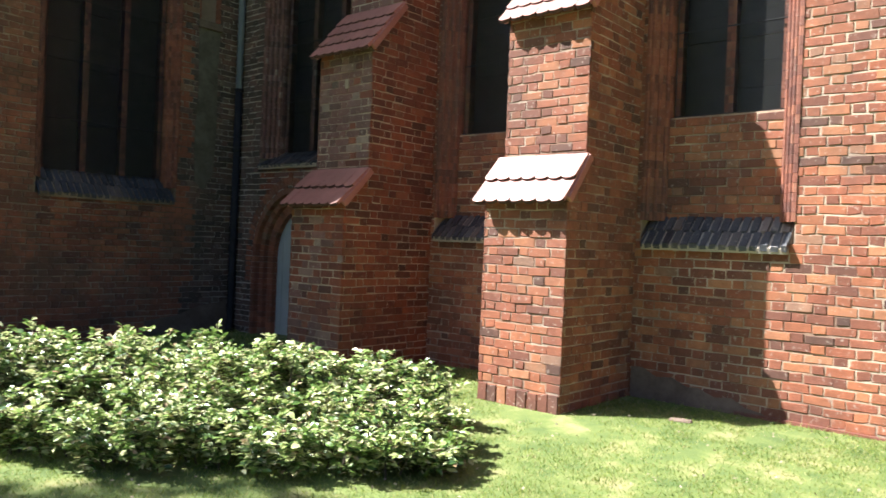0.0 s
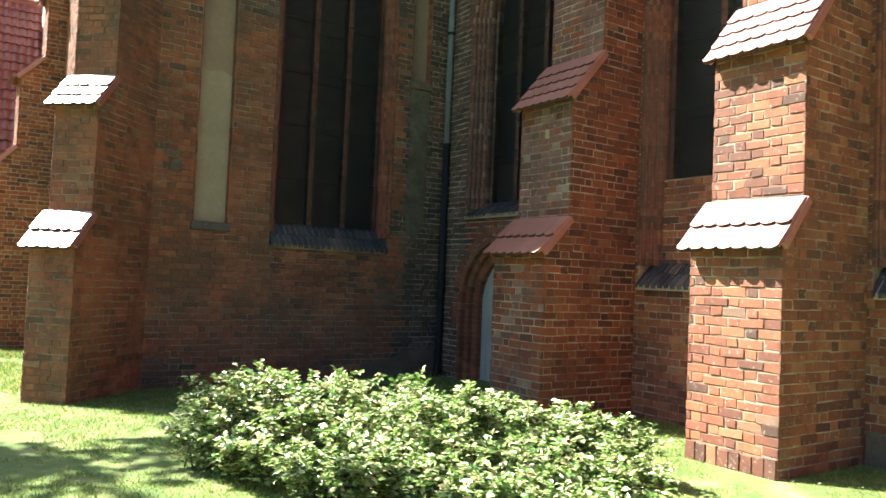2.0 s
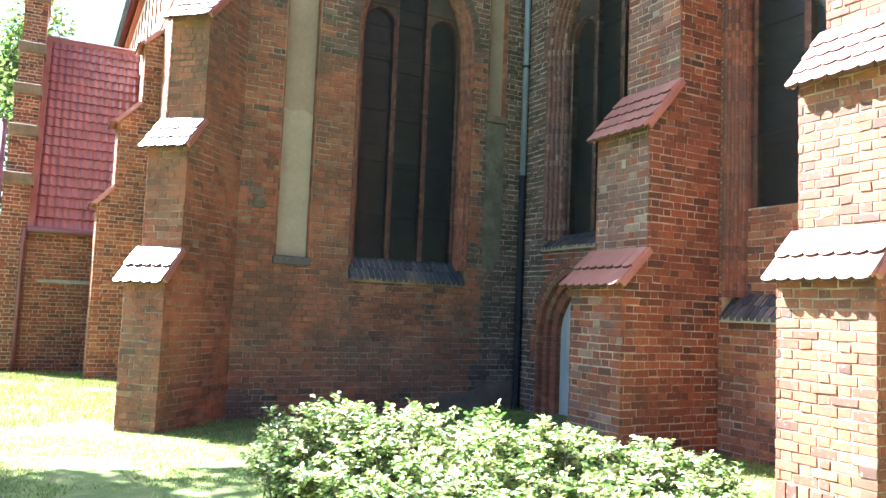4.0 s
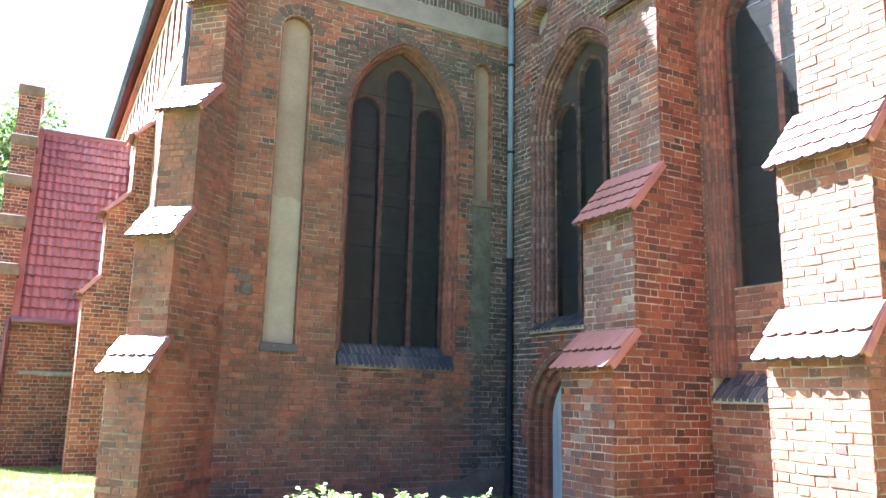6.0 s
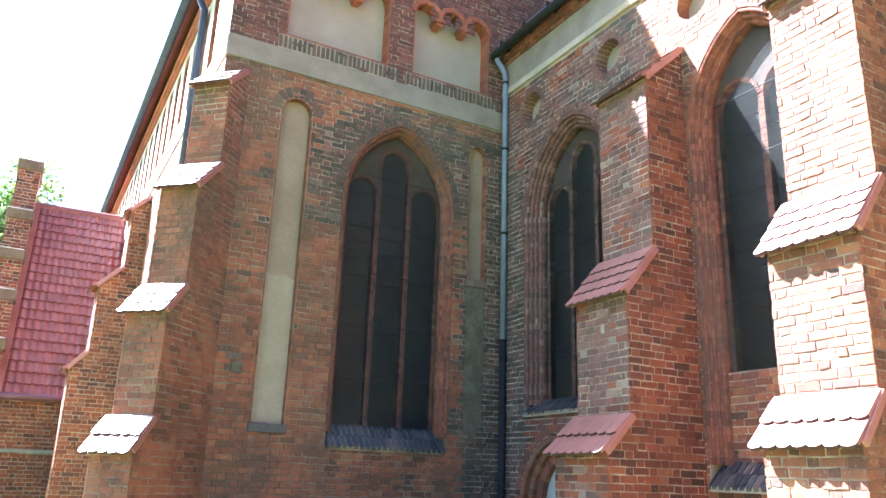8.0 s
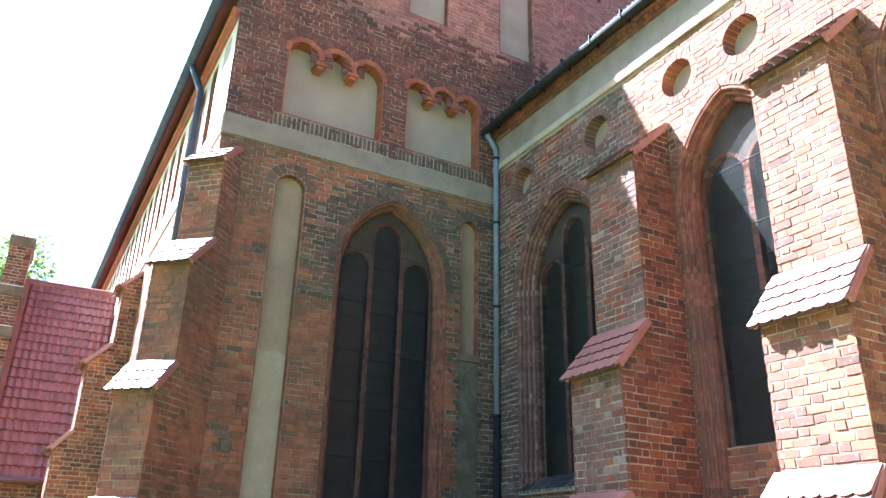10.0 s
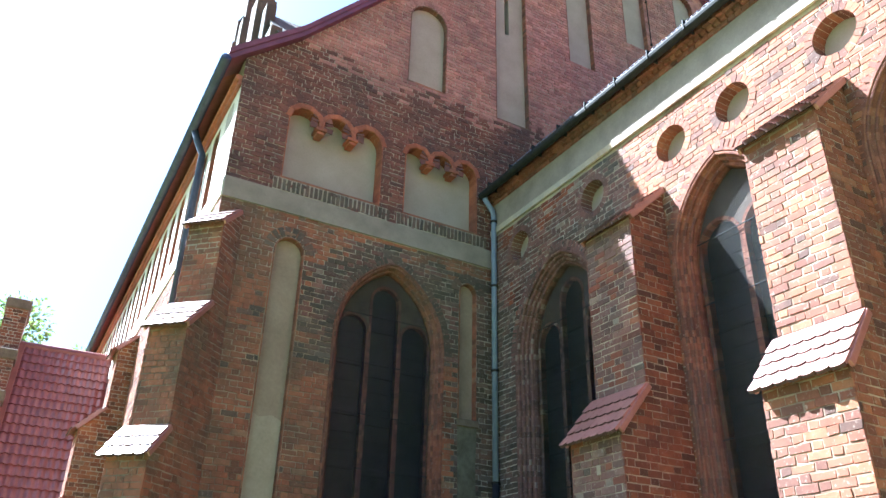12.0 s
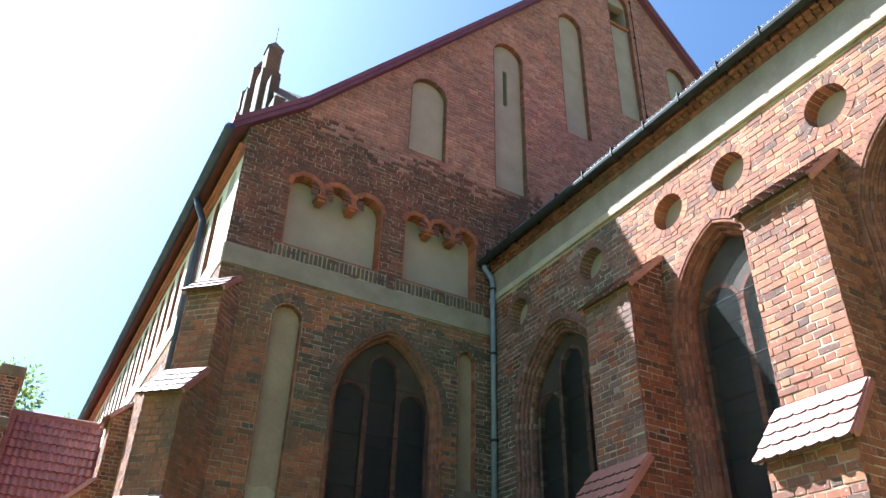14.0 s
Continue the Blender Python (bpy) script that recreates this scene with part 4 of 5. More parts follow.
# ---------------------------------------------------------------- door in the corner
def corner_door():
    d = tagged(empty("door_1"), "whitish worn wooden door in a pointed brick arch", "door", kind="structure")
    inner = lancet(-10.4, 0.74, -0.3, 1.35, 2.29)
    ring(choir, inner, [(0.25, 0.01), (0.15, 0.012), (0.14, -0.10), (0.25, -0.10)], M_OLD, d, "outer_order")
    ring(choir, inner, [(0.15, -0.08), (0.05, -0.10), (0.04, -0.2), (0.15, -0.2)], M_OLD, d, "middle_order")
    ring(choir, inner, [(0.06, -0.18), (-0.09, -0.2), (-0.09, -0.45), (0.06, -0.45)], M_OLD, d, "inner_order")
    ring(choir, lancet(-10.4, 1.01, 0.9, 1.35, 2.56), [(0.012, 0.006), (0.012, -0.01), (0.155, -0.01), (0.155, 0.006)], M_OLD, d, "arch_bricks", step=0.088, gap=0.016)
    for i in range(6):
        u0, u1 = -10.4 - 0.76 + i * 1.52 / 6, -10.4 - 0.76 + (i + 1) * 1.52 / 6 - 0.006
        top = min(2.3, 2.45 - abs((u0 + u1) / 2 + 10.4) * 0.75)
        v, f = slab(choir, [(u0, -0.3), (u1, -0.3), (u1, top), (u0, top)], [], -0.30 - 0.004 * (i % 2), -0.36)
        mesh_object("plank", v, f, M_DOOR, d)


corner_door()


# ---------------------------------------------------------------- buttresses
def tile_mesh(w, l, t=0.04):
    """A plain tile with a rounded lower end: lies along -y, its head at y = 0."""
    n = 6
    out = [(-w / 2, 0), (w / 2, 0)] + [(w / 2 * math.cos(math.pi * k / n), -l + w * 0.30 - w * 0.30 * math.sin(math.pi * k / n)) for k in range(n + 1)]
    m = len(out)
    verts = [(x, y, t) for x, y in out] + [(x, y, 0) for x, y in out]
    faces = [tuple(reversed(range(m))), tuple(range(m, 2 * m))] + [(i, (i + 1) % m, (i + 1) % m + m, i + m) for i in range(m)]
    me = bpy.data.meshes.new("roof_tile")
    me.from_pydata(verts, [], faces)
    me.materials.append(M_TILE)
    me.materials.append(M_DARK_EDGE)
    # the rounded lower edge takes the darker material
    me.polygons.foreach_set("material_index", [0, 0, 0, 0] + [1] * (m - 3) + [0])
    return me


def buttress(width, stages, foot, label, brick, rows_of, singles=False, overs=(0.09, 0.09, 0.09, 0.09), front=None):
    """Stages, from below: (projection, eaves height, coping's head height). Its back stands at y = 0, its front faces -y."""
    root = tagged(empty("buttress"), label, "buttress", group="church buttresses")
    hw = width / 2
    prof = [(0.3, foot)]
    raw, stages = stages, []
    for i, (p, e, h) in enumerate(raw):
        p2 = raw[i + 1][0] if i + 1 < len(raw) else 0.0
        over = overs[i]
        stages.append((p, e + over * (h - e) / (p + over - p2), h))
    z = foot
    for i, (p, e, h) in enumerate(stages):
        prof += [(-p, z), (-p, e)]
        z = h
    prof += [(0.0, stages[-1][2]), (0.3, stages[-1][2])]
    bm = bmesh.new()
    inset = 0.006
    ring_a = [bm.verts.new((-hw + inset, y + (inset if y < 0 else 0), z)) for y, z in prof]
    ring_b = [bm.verts.new((hw - inset, y + (inset if y < 0 else 0), z)) for y, z in prof]
    bm.faces.new(ring_a), bm.faces.new(ring_b)
    for i in range(len(prof)):
        j = (i + 1) % len(prof)
        bm.faces.new((ring_a[i], ring_a[j], ring_b[j], ring_b[i]))
    bmesh.ops.triangulate(bm, faces=bm.faces)
    body = part("body", bm, M_MORTAR if brick in (M_RED, M_RED_SHADE) else M_MORTAR_OLD, root, "brick pier")
    # side faces
    for sgn in (1, -1):
        fc = Face((sgn * hw, 0, 0), (0, sgn, 0), (sgn, 0, 0))
        outline = [(y * sgn, z) for y, z in prof]
        lay_bricks(fc, outline, [], brick, body, foot, stages[-1][2])
    z = foot
    for i, (p, e, h) in enumerate(stages):
        fc = Face((0, -p, 0), (1, 0, 0), (0, -1, 0))
        lay_bricks(fc, [(-hw, z), (hw, z), (hw, e), (-hw, e)], [], brick, body, z, e - 0.02, single=(lambda u, v: True) if singles else None, pick=front)
        if singles and i == 0:      # upright bricks along the foot
            low = ground_z(XB - p, 4.61) - 0.08
            for k in range(8):
                u = -hw + 0.004 + k * (width / 8)
                bv, bf = brick_shape(u, u + width / 8 - 0.014, low, low + 0.26 + rng.uniform(-0.015, 0.01), 0.014, rough=0.006)
                mesh_object("brick", [fc.at(*q) for q in bv], bf, brick, body)
        # coping
        p2 = stages[i + 1][0] if i + 1 < len(stages) else 0.0
        over = overs[i]
        grad = (h - e) / (p - p2)
        y0, z0 = -p - over, e - over * grad
        y1, z1 = -p2 + 0.0, h
        run = math.hypot(y1 - y0, z1 - z0)
        ang = math.atan2(z1 - z0, y1 - y0)
        slope_m = Matrix.Translation((0, y1, z1)) @ Matrix.Rotation(ang, 4, "X")
        cop = bmesh.new()
        box(cop, -hw - 0.03, hw + 0.03, -run + 0.11, 0.0, -0.045, 0.02, slope_m)
        coping = part("coping", cop, M_MOULD, root, "red tiled sloping coping")
        n = max(5, round(width * 7))
        tw = (width + 0.10) / n
        rows = rows_of[i]
        step = run / rows
        key = (round(tw, 3), round(step, 2))
        if key not in TILES:
            TILES[key] = tile_mesh(tw - 0.003, step + 0.07)
        for r in range(rows):
            for k in range(n):
                t = new("roof_tile", TILES[key])
                t.parent = coping
                s = -r * step
                t.matrix_basis = slope_m @ Matrix.Translation((-hw - 0.05 + tw * (k + 0.5), s, 0.016)) @ pose(0, 0, 0, -5.4 + rng.uniform(-0.5, 0.5), rng.uniform(-0.6, 0.6), rng.uniform(-0.6, 0.6))
        for sgn in (1, -1):
            vb = bmesh.new()
            box(vb, sgn * (hw + 0.045) - 0.022, sgn * (hw + 0.045) + 0.022, -run + 0.04, 0.015, -0.045, 0.040, slope_m, bevel=0.006)
            part("verge_tile", vb, M_TILE, coping, "red verge strip")
        z = h - 0.03
    return root


TILES = {}
def worn_front(u, v):
    n = noise.noise((u * 2.1, v * 1.6, 11.0)) + rng.uniform(-0.3, 0.3)
    return M_RED_SHADE if n < (0.1 if v < 2.4 else -0.25) else M_GREY if n > 0.72 else M_DUSTY


STEPS = [(1.49, 2.14, 2.63), (1.17, 4.14, 4.80), (0.73, 7.34, 8.08)]
b1 = buttress(1.02, [(1.64, 2.10, 2.58), (1.25, 4.12, 4.82), (0.74, 7.37, 8.10)], -0.25, "stepped red brick buttress with tiled copings beside the corner", M_RED_SHADE, (2, 4, 4), overs=(0.08, 0.08, 0.05), front=worn_front)
b1.matrix_basis = pose(XB, 7.72, 0, 0, 0, -90)
b2 = buttress(1.02, STEPS, -0.25, "sunlit stepped red brick buttress with tiled copings", M_RED, (2, 4, 4), True, (0.08, 0.08, 0.05))
b2.matrix_basis = pose(XB, 4.61, 0, 0, 0, -90)
DSTEPS = [(1.51, 1.94, 2.42), (1.21, 3.88, 4.36), (0.88, 5.90, 6.49), (0.40, 7.93, 8.40)]
b3 = buttress(0.67, DSTEPS, -0.6, "diagonal corner buttress of old dark brick with bright tiled copings", M_OLD, (2, 3, 4, 3))
b3.matrix_basis = pose(2.267, 12.233, 0, 0, 0, -45)
b4 = buttress(0.9, DSTEPS[1:], -0.9, "stepped red brick buttress on the nave wall", M_RED, (3, 4, 3))
b4.matrix_basis = pose(XC, 20.1, 0, 0, 0, -90)
for k in range(3):
    copy_thing(b4, pose(XC, 31.3 + 5.6 * k, 0, 0, 0, -90))

# ---------------------------------------------------------------- low side chapel with a steep tiled roof
AN_Y, AN_X0 = 22.0, -0.5
chapel = tagged(empty("side_chapel"), "low brick side chapel with a steep wine-red tiled roof", "chapel")
an = Face((0, AN_Y, 0), (1, 0, 0), (0, -1, 0))
AN_EAVE, AN_RIDGE, AN_RY = 3.37, 9.45, 25.9
v, f = slab(an, [(AN_X0, -1.0), (XC, -1.0), (XC, AN_EAVE), (AN_X0, AN_EAVE)], [], -0.01, -0.4)
an_wall = mesh_object("wall", v, f, M_MORTAR, chapel, "red brick wall")
lay_bricks(an, [(AN_X0, -1.0), (XC, -1.0), (XC, AN_EAVE - 0.1), (AN_X0, AN_EAVE - 0.1)], [], M_RED_SHADE, an_wall, -0.9, AN_EAVE - 0.1)
bm = bmesh.new()
box(bm, AN_X0 + 0.3, XC - 0.35, AN_Y - 0.05, AN_Y - 0.002, 2.02, 2.12, bevel=0.01)
box(bm, XC - 0.62, XC - 0.48, AN_Y - 0.05, AN_Y - 0.002, -0.8, 2.0, bevel=0.01)
part("render_strip", bm, M_STONE, chapel, "grey cement strip")
bm = bmesh.new()
box(bm, AN_X0, XC, AN_Y - 0.14, AN_Y - 0.003, AN_EAVE - 0.1, AN_EAVE, bevel=0.01)
part("eaves_board", bm, M_VERGE, chapel)
bm = bmesh.new()
tube(bm, [(AN_X0, AN_Y - 0.25, AN_EAVE), (XC, AN_Y - 0.25, AN_EAVE)], 0.07)
tube(bm, [(AN_X0 - 0.05, AN_Y - 0.25, AN_EAVE), (AN_X0 - 0.08, AN_Y - 0.12, AN_EAVE - 0.35), (AN_X0 - 0.08, AN_Y - 0.12, -0.6)], 0.05)
part("gutter", bm, M_VERGE, chapel, "dark red gutter and downpipe", True)
# roof slopes and pantiles
rl = math.hypot(AN_RIDGE - AN_EAVE, AN_RY - AN_Y)
ra = math.atan2(AN_RIDGE - AN_EAVE, AN_RY - AN_Y)
rm = Matrix.Translation((AN_X0, AN_Y - 0.12, AN_EAVE)) @ Matrix.Rotation(ra, 4, "X")
bm = bmesh.new()
box(bm, 0, XC - AN_X0, 0, rl + 0.06, -0.1, 0.0, rm)
roof_an = part("roof", bm, M_TILE_DARK, chapel, "steep wine-red pantiled roof")
ROWS, COLS = 20, 14
tl, tw = rl / ROWS, (XC - AN_X0) / COLS
verts, faces = [], []
N = 6
for e in (0, 1):
    for i in range(N + 1):
        a = i / N
        verts.append(((a - 0.5) * tw * 1.04, e * tl * 1.06, 0.035 + 0.022 * math.sin(a * 2 * math.pi) + (0.0 if e else 0.042)))
for i in range(N + 1):
    x, y, z = verts[i]
    verts.append((x, y, z - 0.05))
faces = [(i, i + 1, N + 1 + i + 1, N + 1 + i) for i in range(N)] + [(2 * N + 2 + i, 2 * N + 3 + i, i + 1, i) for i in range(N)]
pan = bpy.data.meshes.new("roof_tile")
pan.from_pydata(verts, [], faces)
pan.materials.append(M_TILE_DARK)
for r in range(ROWS):
    for c in range(COLS):
        t = new("roof_tile", pan)
        t.parent = roof_an
        t.matrix_basis = rm @ Matrix.Translation(((c + 0.5) * tw, r * tl, 0.0)) @ pose(0, 0, 0, rng.uniform(-0.5, 0.5), 0, rng.uniform(-0.5, 0.5))
bm = bmesh.new()
tube(bm, [(AN_X0, AN_RY - 0.05, AN_RIDGE + 0.03), (XC, AN_RY - 0.05, AN_RIDGE + 0.05)], 0.16)
part("ridge_tiles", bm, M_TILE_DARK, roof_an)
bm = bmesh.new()
box(bm, AN_X0, XC, AN_RY, 2 * AN_RY - AN_Y, -1.0, AN_EAVE)
part("back", bm, M_RED, chapel)
v = [(AN_X0, AN_RY, AN_RIDGE), (XC, AN_RY, AN_RIDGE), (XC, 2 * AN_RY - AN_Y, AN_EAVE), (AN_X0, 2 * AN_RY - AN_Y, AN_EAVE)]
mesh_object("roof", v, [(0, 1, 2, 3)], M_TILE_DARK, chapel).modifiers.new("thickness", "SOLIDIFY").thickness = 0.1
bm = bmesh.new()
box(bm, -0.02, 0.15, 0.0, rl + 0.02, 0.0, 0.12, rm, bevel=0.01)
part("flashing", bm, M_ROOF, roof_an, "wine-red metal flashing beside the parapet")
# stepped gable parapet
PARAPET = 0.62
gf = Face((AN_X0 - PARAPET, 0, 0), (0, -1, 0), (-1, 0, 0))
steps = [(21.95, 3.2), (21.95, 4.5), (22.75, 4.5), (22.75, 5.9), (23.55, 5.9), (23.55, 7.2), (24.35, 7.2), (24.35, 8.6), (25.1, 8.6), (25.1, 10.4), (26.7, 10.4), (26.7, 8.6), (27.5, 8.6), (27.5, 5.9), (29.8, 5.9), (29.8, -1.2), (21.95, -1.2)]
v, f = slab(gf, [(-y, z) for y, z in steps], [], 0, 0.01 - PARAPET)
gab = mesh_object("stepped_gable", v, f, M_MORTAR, chapel, "stepped brick gable parapet")
for (y, z), (y2, z2) in zip(steps[1:10], steps[2:11]):
    if abs(z - z2) < 1e-6:
        bm = bmesh.new()
        box(bm, AN_X0 - PARAPET - 0.05, AN_X0 + 0.04, y - 0.07, y2 + 0.02, z - 0.02, z + 0.30, bevel=0.03)
        part("step_cap", bm, M_CEMENT, gab, "grey stone cap")
for (y, z), (y2, z2) in zip(steps[0:9], steps[1:10]):
    if abs(y - y2) < 1e-6:
        fc = Face((0, y, 0), (1, 0, 0), (0, -1, 0))
        z_from = -0.9 if y < 22 else z
        lay_bricks(fc, [(AN_X0 - PARAPET, z_from), (AN_X0 - 0.01, z_from), (AN_X0 - 0.01, z2), (AN_X0 - PARAPET, z2)], [], M_RED_SHADE, gab, z_from, z2, proud=0.004)

# ---------------------------------------------------------------- stepped dormer gable on the nave roof
# backlight is put into the colour: pinnacles, wall and roof in dark grey
dorm = tagged(empty("roof_gable"), "backlit stepped brick gable with pinnacles, coloured dark, above the nave roof", "gable")
for y, top, w in ((16.9, 18.9, 0.66), (18.6, 19.6, 0.42), (19.75, 19.5, 0.42)):
    bm = bmesh.new()
    box(bm, 3.0, 3.55, y - w / 2, y + w / 2, 11.6, top - 1.0, bevel=0.02)
    box(bm, 3.06, 3.49, y - w / 2 + 0.07, y + w / 2 - 0.07, top - 0.999, top, bevel=0.02)
    r = bmesh.ops.create_cone(bm, cap_ends=True, segments=4, radius1=w * 0.55, radius2=0.02, depth=0.45)
    bmesh.ops.transform(bm, matrix=Matrix.Translation((3.275, y, top + 0.225)) @ Matrix.Rotation(math.pi / 4, 4, "Z"), verts=r["verts"])
    part("pinnacle", bm, M_GREY, dorm, "brick pinnacle")
bm = bmesh.new()
box(bm, 3.15, 3.45, 15.0, 20.4, 11.4, 15.6, bevel=0.02)
box(bm, 3.16, 3.44, 16.0, 20.4, 15.601, 17.2, bevel=0.02)
part("gable_wall", bm, M_GREY, dorm)
bm = bmesh.new()
tube(bm, [(3.27, 16.9, 19.3), (3.27, 16.9, 20.0)], 0.012, 6)
part("rod", bm, M_DARKMETAL, dorm)
v = [(3.3, 14.9, 15.2), (3.3, 16.9, 17.55), (7.4, 16.9, 17.55), (5.3, 14.9, 15.2), (3.3, 19.2, 14.9), (5.0, 19.2, 14.9)]
mesh_object("roof", v, [(0, 1, 2, 3), (1, 4, 5, 2)], M_GREY, dorm, "saddle roof coloured dark for its unlit side").modifiers.new("thickness", "SOLIDIFY").thickness = 0.1


# ---------------------------------------------------------------- small things on the walls and the lawn
bm = bmesh.new()
box(bm, 2.85, 3.03, YA - 0.012, YA + 0.03, 3.25, 3.44, bevel=0.012)
part("pale_block", bm, M_DAMP, wall_east, "small pale stone block in the brickwork")
bm = bmesh.new()
box(bm, 0.0, 0.075, -1.262, -1.22, 3.68, 3.80, bevel=0.008)
part("pale_brick", bm, M_PATCH, b1, "single whitish brick")
conductor = tagged(empty("lightning_conductor"), "thin dark metal conductor running down the gable", "conductor")
bm = bmesh.new()
tube(bm, [(13.56, YA - 0.035, 23.2), (13.54, YA - 0.035, 14.0)], 0.016, 6)
part("wire", bm, M_DARKMETAL, conductor)
for z in (22.6, 20.9, 19.2, 17.5):
    bm = bmesh.new()
    box(bm, 13.52, 13.58, YA - 0.06, YA - 0.002, z - 0.03, z + 0.03, bevel=0.006)
    part("clip", bm, M_DARKMETAL, conductor)
bm = bmesh.new()
gz = ground_z(7.07, 3.14)
box(bm, -0.05, 0.05, -0.11, 0.11, -0.03, 0.022, Matrix.Translation((7.07, 3.14, gz)) @ Matrix.Rotation(0.2, 4, "Z"), bevel=0.012)
tagged(part("stone_slab", bm, M_CEMENT, None), "small flat grey-brown stone lying in the grass", "stone")
POST_X, POST_Y, POST_Z = -1.18, 21.0, 5.85
post = tagged(empty("metal_post"), "wine-red metal post standing beside the chapel", "post")
bm = bmesh.new()
tube(bm, [(POST_X, POST_Y, -0.6), (POST_X, POST_Y, POST_Z)], 0.08, 12)
part("shaft", bm, M_VERGE, post, "", True)
bm = bmesh.new()
tube(bm, [(POST_X, POST_Y, POST_Z + 0.001), (POST_X, POST_Y, POST_Z + 0.06)], [0.09, 0.065], 12)
part("cap", bm, M_VERGE, post)


# ---------------------------------------------------------------- shrub
LEAF = [(0, 0, 0), (0.22, 0.30, 0.09), (0.26, 0.58, 0.08), (0, 1.0, -0.10), (-0.26, 0.58, 0.08), (-0.22, 0.30, 0.09), (0, 0.5, 0.0)]
LEAF_F = [(0, 1, 6), (1, 2, 6), (2, 3, 6), (3, 4, 6), (4, 5, 6), (5, 0, 6)]


def leaves(name, spots, size, material, parent, up=0.5, seed=1, stray=0.6):
    """Many small folded leaves at the spots (place, outward way)."""
    r = random.Random(seed)
    verts, faces = [], []
    for p, way in spots:
        w = (Vector(way) + Vector((r.gauss(0, stray), r.gauss(0, stray), r.gauss(0.0, stray * 0.75)))).normalized()
        n = (Vector((r.gauss(0, 0.42), r.gauss(0, 0.42), up * (0.3 + r.random()))) + SUN_WAY * 0.4).normalized()
        s = w.cross(n)
        if s.length < 1e-3:
            continue
        s.normalize()
        n = s.cross(w)
        k = size * r.uniform(0.6, 1.25)
        b = len(verts)
        verts += [p + (s * x + w * y + n * z) * k for x, y, z in LEAF]
        faces += [tuple(i + b for i in q) for q in LEAF_F]
    ob = mesh_object(name, verts, faces, material, parent)
    ob["kind"] = "stuff"
    return ob


SHRUB_A, SHRUB_B = Vector((2.22, 7.5, 0)), Vector((5.15, 4.45, 0))


def shrub():
    root = tagged(empty("shrub"), "broad leafy green shrub with glossy sunlit leaves on the lawn", "shrub")
    r = random.Random(21)
    axis = SHRUB_B - SHRUB_A
    side = Vector((axis.y, -axis.x, 0)).normalized()
    if side.x + side.y < 0:
        side = -side
    spots = []
    stems = bmesh.new()
    for k in range(310):
        a = r.uniform(0.03, 0.97)
        b = r.uniform(-0.85 - 0.9 * min(1.0, a / 0.45), 0.75)
        foot = SHRUB_A + axis * a + side * b * 0.8
        foot.z = ground_z(foot.x, foot.y) - 0.03
        edge = min(1.0, 0.72 + 2.2 * min(a, 1 - a)) * (1.0 - 0.35 * min(abs(b), 1.1) ** 2) * (1.0 if b > -1.1 else 0.86)
        h = (0.84 - 0.26 * a) * edge * (r.uniform(0.66, 1.05) + (0.14 if r.random() < 0.12 else 0.0))
        lean = (side * max(b, -1.2) * 0.3 + axis.normalized() * (a - 0.5) * 0.35 + Vector((r.gauss(0, 0.12), r.gauss(0, 0.12), 0)))
        tip = foot + Vector((0, 0, h)) + lean * h
        midp = foot.lerp(tip, 0.5) + Vector((r.gauss(0, 0.04), r.gauss(0, 0.04), 0.03))
        tube(stems, [foot, midp, tip], [0.008, 0.006, 0.003], 4)
        # twigs with a spray of leaves along each, crowded near the top
        for q in range(14):
            s = 1.0 - 0.85 * r.random() ** 1.35 if q else 1.0
            p = foot.lerp(midp, s * 2) if s < 0.5 else midp.lerp(tip, s * 2 - 1)
            way = (Vector((r.gauss(0, 1), r.gauss(0, 1), r.gauss(0.35, 0.4))) + (side * max(-1.0, b) + axis.normalized() * (a - 0.5)) * 0.7).normalized()
            reach = r.uniform(0.08, 0.18)
            end = p + way * reach
            if end.z < ground_z(end.x, end.y) + 0.05:
                continue
            tube(stems, [p, end], [0.004, 0.002], 3)
            across = way.cross(Vector((0, 0, 1))).normalized()
            for n in range(11):
                spot = p.lerp(end, 0.25 + 0.75 * n / 10) + Vector((r.gauss(0, 0.012), r.gauss(0, 0.012), r.gauss(0, 0.012)))
                spots.append((spot, way * 0.8 + across * (1.3 if n % 2 else -1.3)))
    part("stem", stems, M_BARK, root, "thin brown stems")["kind"] = "stuff"
    leaves("foliage", spots, 0.067, M_LEAF, root, 0.8, 5, 0.35)


shrub()


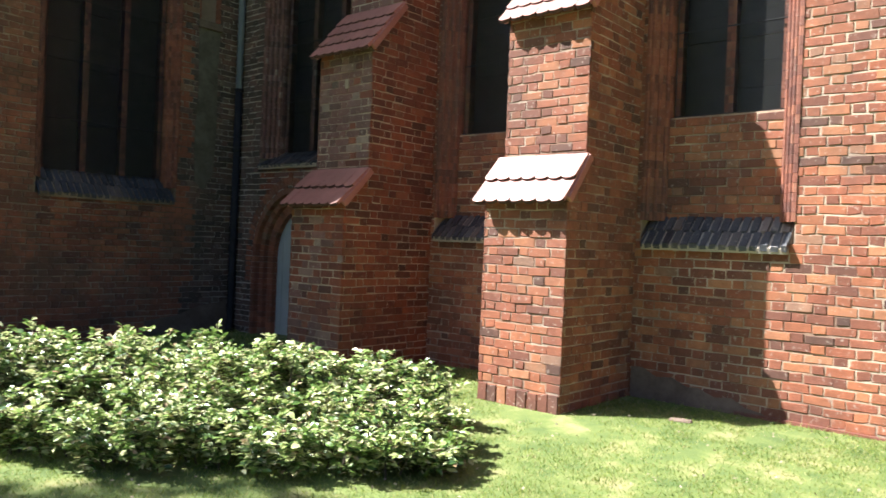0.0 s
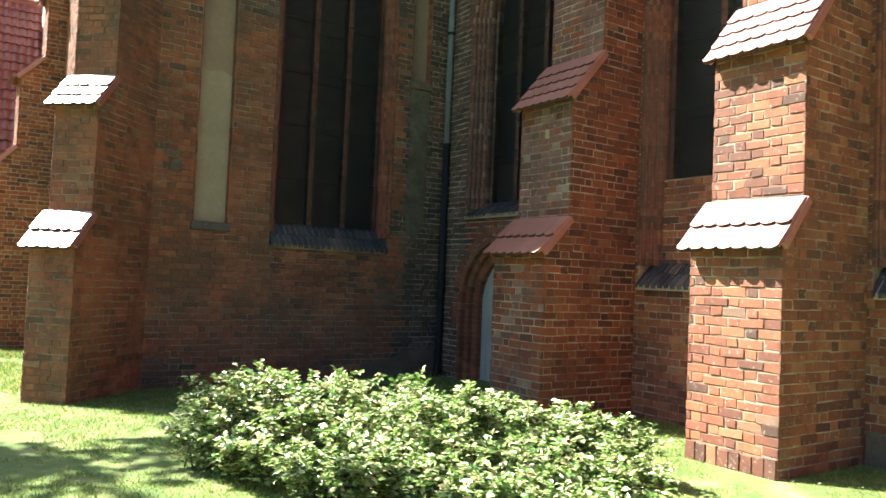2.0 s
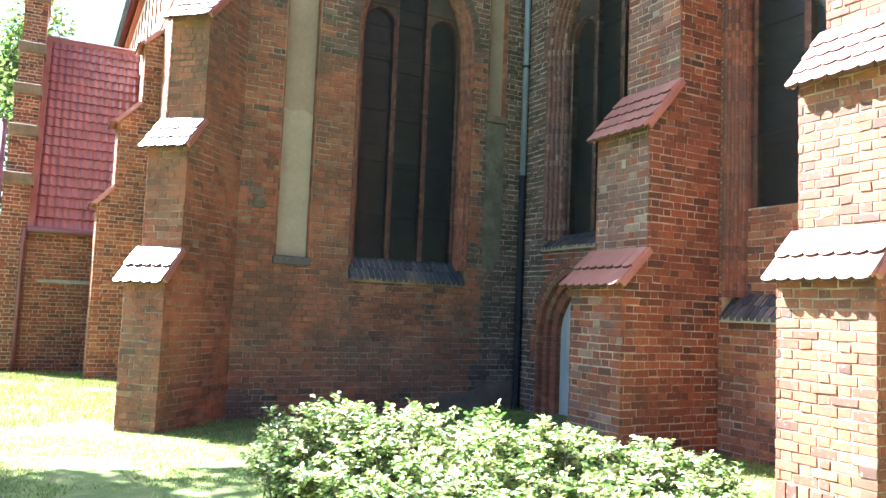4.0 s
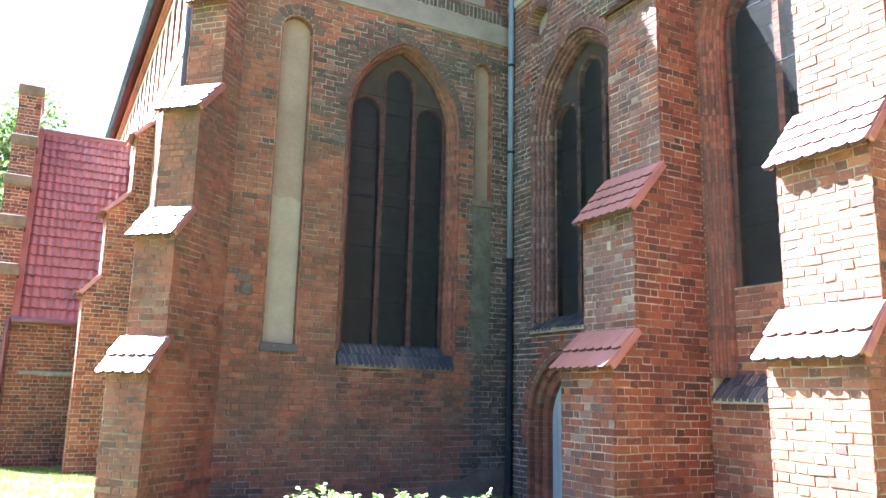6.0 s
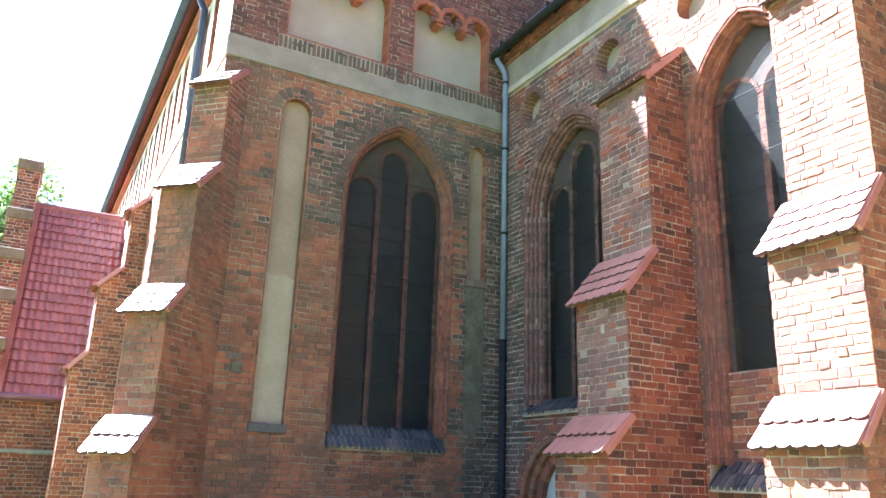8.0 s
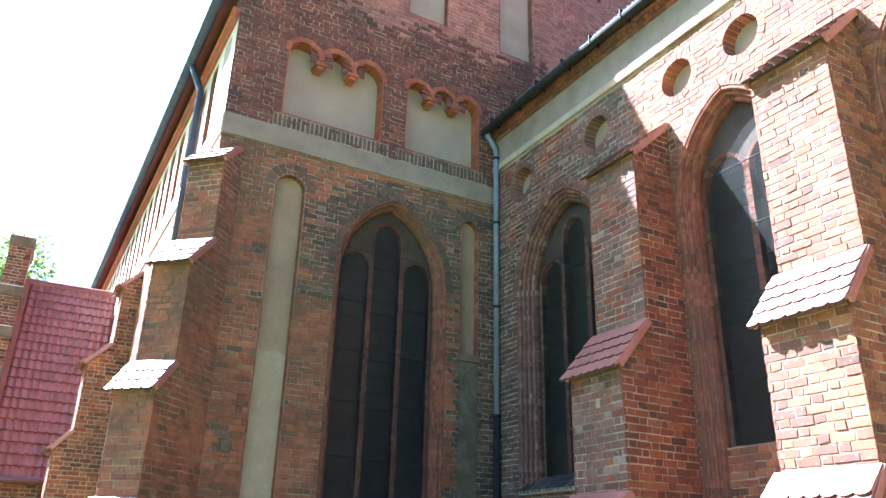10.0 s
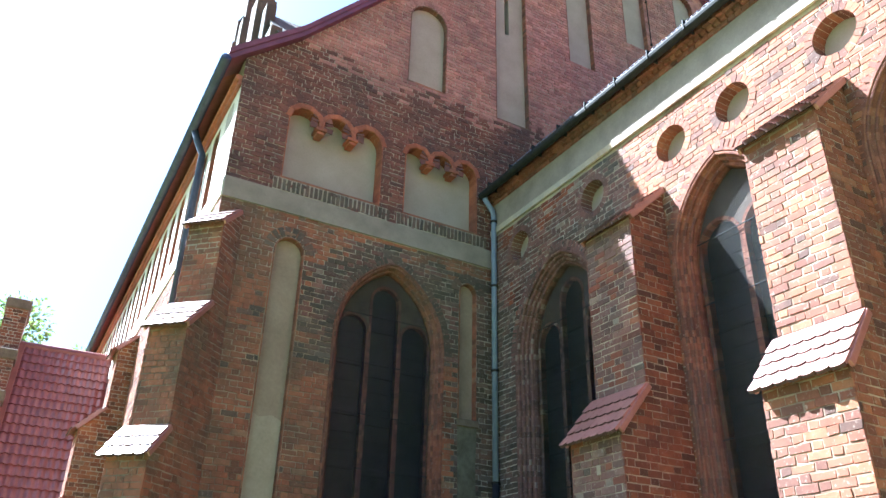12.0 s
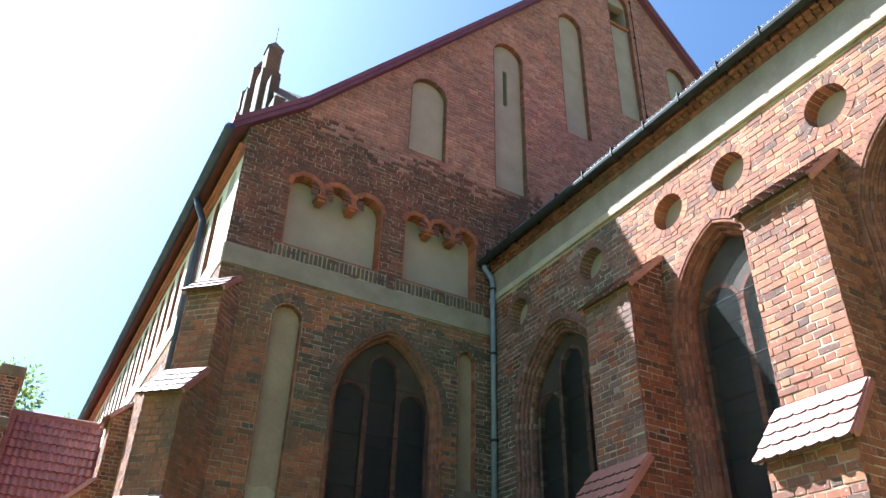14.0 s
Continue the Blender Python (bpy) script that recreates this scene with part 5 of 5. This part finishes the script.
# ---------------------------------------------------------------- grass
def grass():
    r = random.Random(4)
    verts, faces = [], []

    def sow(x0, x1, y0, y1, count, hmin, hmax, wide):
        for _ in range(count):
            x, y = r.uniform(x0, x1), r.uniform(y0, y1)
            if x > XB - 0.03 or (y > YA and x > XC):
                continue
            bare = noise.noise((x * 0.9, y * 0.9, 3.0))
            if r.random() < 0.15 + bare * 1.7 + 0.8 * noise.noise((x * 3.3, y * 3.3, 12.0)):
                continue
            z = ground_z(x, y) - 0.004
            a = r.uniform(0, 6.283)
            h = r.uniform(hmin, hmax) * (1.0 + 0.5 * noise.noise((x * 2.1, y * 2.1, 9.0)))
            lx, ly = r.gauss(0, 0.5) * h, r.gauss(0, 0.5) * h
            b = len(verts)
            c, s = math.cos(a) * wide, math.sin(a) * wide
            verts.extend([(x - c, y - s, z), (x + c, y + s, z), (x + lx, y + ly, z + h)])
            faces.append((b, b + 1, b + 2))
    sow(-3.0, 1.5, -1.0, 6.0, 30000, 0.015, 0.04, 0.004)
    sow(1.5, 7.9, 1.0, 6.0, 100000, 0.014, 0.036, 0.0035)
    sow(-1.0, 7.9, 6.0, 12.0, 80000, 0.02, 0.045, 0.005)
    sow(-1.5, 2.2, 12.0, 22.0, 30000, 0.04, 0.08, 0.008)
    sow(6.9, 7.87, 1.0, 11.9, 2200, 0.03, 0.085, 0.004)
    sow(2.2, 7.9, 11.5, 11.94, 1500, 0.04, 0.11, 0.005)
    ob = mesh_object("grass", verts, faces, M_BLADE)
    tagged(ob, "short sunlit grass with dry yellow patches", "grass", kind="stuff")


grass()


def litter():
    """Small fallen petals and dry leaves on the lawn."""
    r = random.Random(9)
    spots = []
    for _ in range(520):
        x, y = r.uniform(2.2, 7.6), r.uniform(1.2, 8.5)
        spots.append((Vector((x, y, ground_z(x, y) + r.uniform(0.025, 0.05))), (r.gauss(0, 1), r.gauss(0, 1), 0)))
    ob = leaves("leaf_litter", spots, 0.030, M_PATCH, None, 2.0, 3)
    tagged(ob, "small pale petals and dry leaves scattered on grass", "leaf litter", kind="stuff")


litter()


# ---------------------------------------------------------------- trees
def tree(x, y, height, spread, seed, leaf_count, leaf_size, label):
    root = tagged(empty("tree", Matrix.Translation((x, y, ground_z(x, y)))), label, "tree")
    r = random.Random(seed)
    bm = bmesh.new()
    tube(bm, [(0, 0, -0.2), (0.05, 0, height * 0.2), (0.1, 0.08, height * 0.5), (0.05, 0.1, height * 0.85)], [height * 0.028, height * 0.021, height * 0.014, 0.03], 10)
    clumps = []
    for k in range(26):
        z = height * r.uniform(0.28, 0.9)
        a = r.uniform(0, 6.283)
        reach = spread * (1.15 - abs(z / height - 0.55) * 1.5) * r.uniform(0.45, 1.0)
        tip = Vector((math.cos(a) * reach, math.sin(a) * reach, z + reach * 0.35))
        st = Vector((0.08, 0.05, z * 0.85))
        tube(bm, [st, st.lerp(tip, 0.5) + Vector((0, 0, 0.2)), tip], [height * 0.008, height * 0.005, 0.015], 5)
        clumps += [(tip, spread * 0.30), (st.lerp(tip, 0.65), spread * 0.25)]
    part("trunk", bm, M_BARK, root, "brown bark trunk and limbs", True)
    spots = []
    for k in range(leaf_count):
        c, rad = clumps[r.randrange(len(clumps))]
        d = Vector((r.gauss(0, 1), r.gauss(0, 1), r.gauss(0, 0.75))).normalized() * rad * r.random() ** 0.4
        spots.append((c + d, d + Vector((0, 0, -0.1))))
    leaves("crown", spots, leaf_size, M_TREELEAF, root, 0.6, seed + 1)


tree(-3.2, 43.0, 16.5, 5.0, 3, 16000, 0.30, "leafy green tree behind the side chapel")
tree(1.6, 55.0, 19.0, 4.5, 8, 12000, 0.30, "leafy green tree top above the chapel roof")
tree(-9.0, 46.0, 17.0, 5.5, 12, 9000, 0.30, "leafy green tree beyond the churchyard")
tree(-6.7, 14.15, 16.0, 2.9, 30, 17000, 0.24, "tall leafy tree that shades the near lawn")
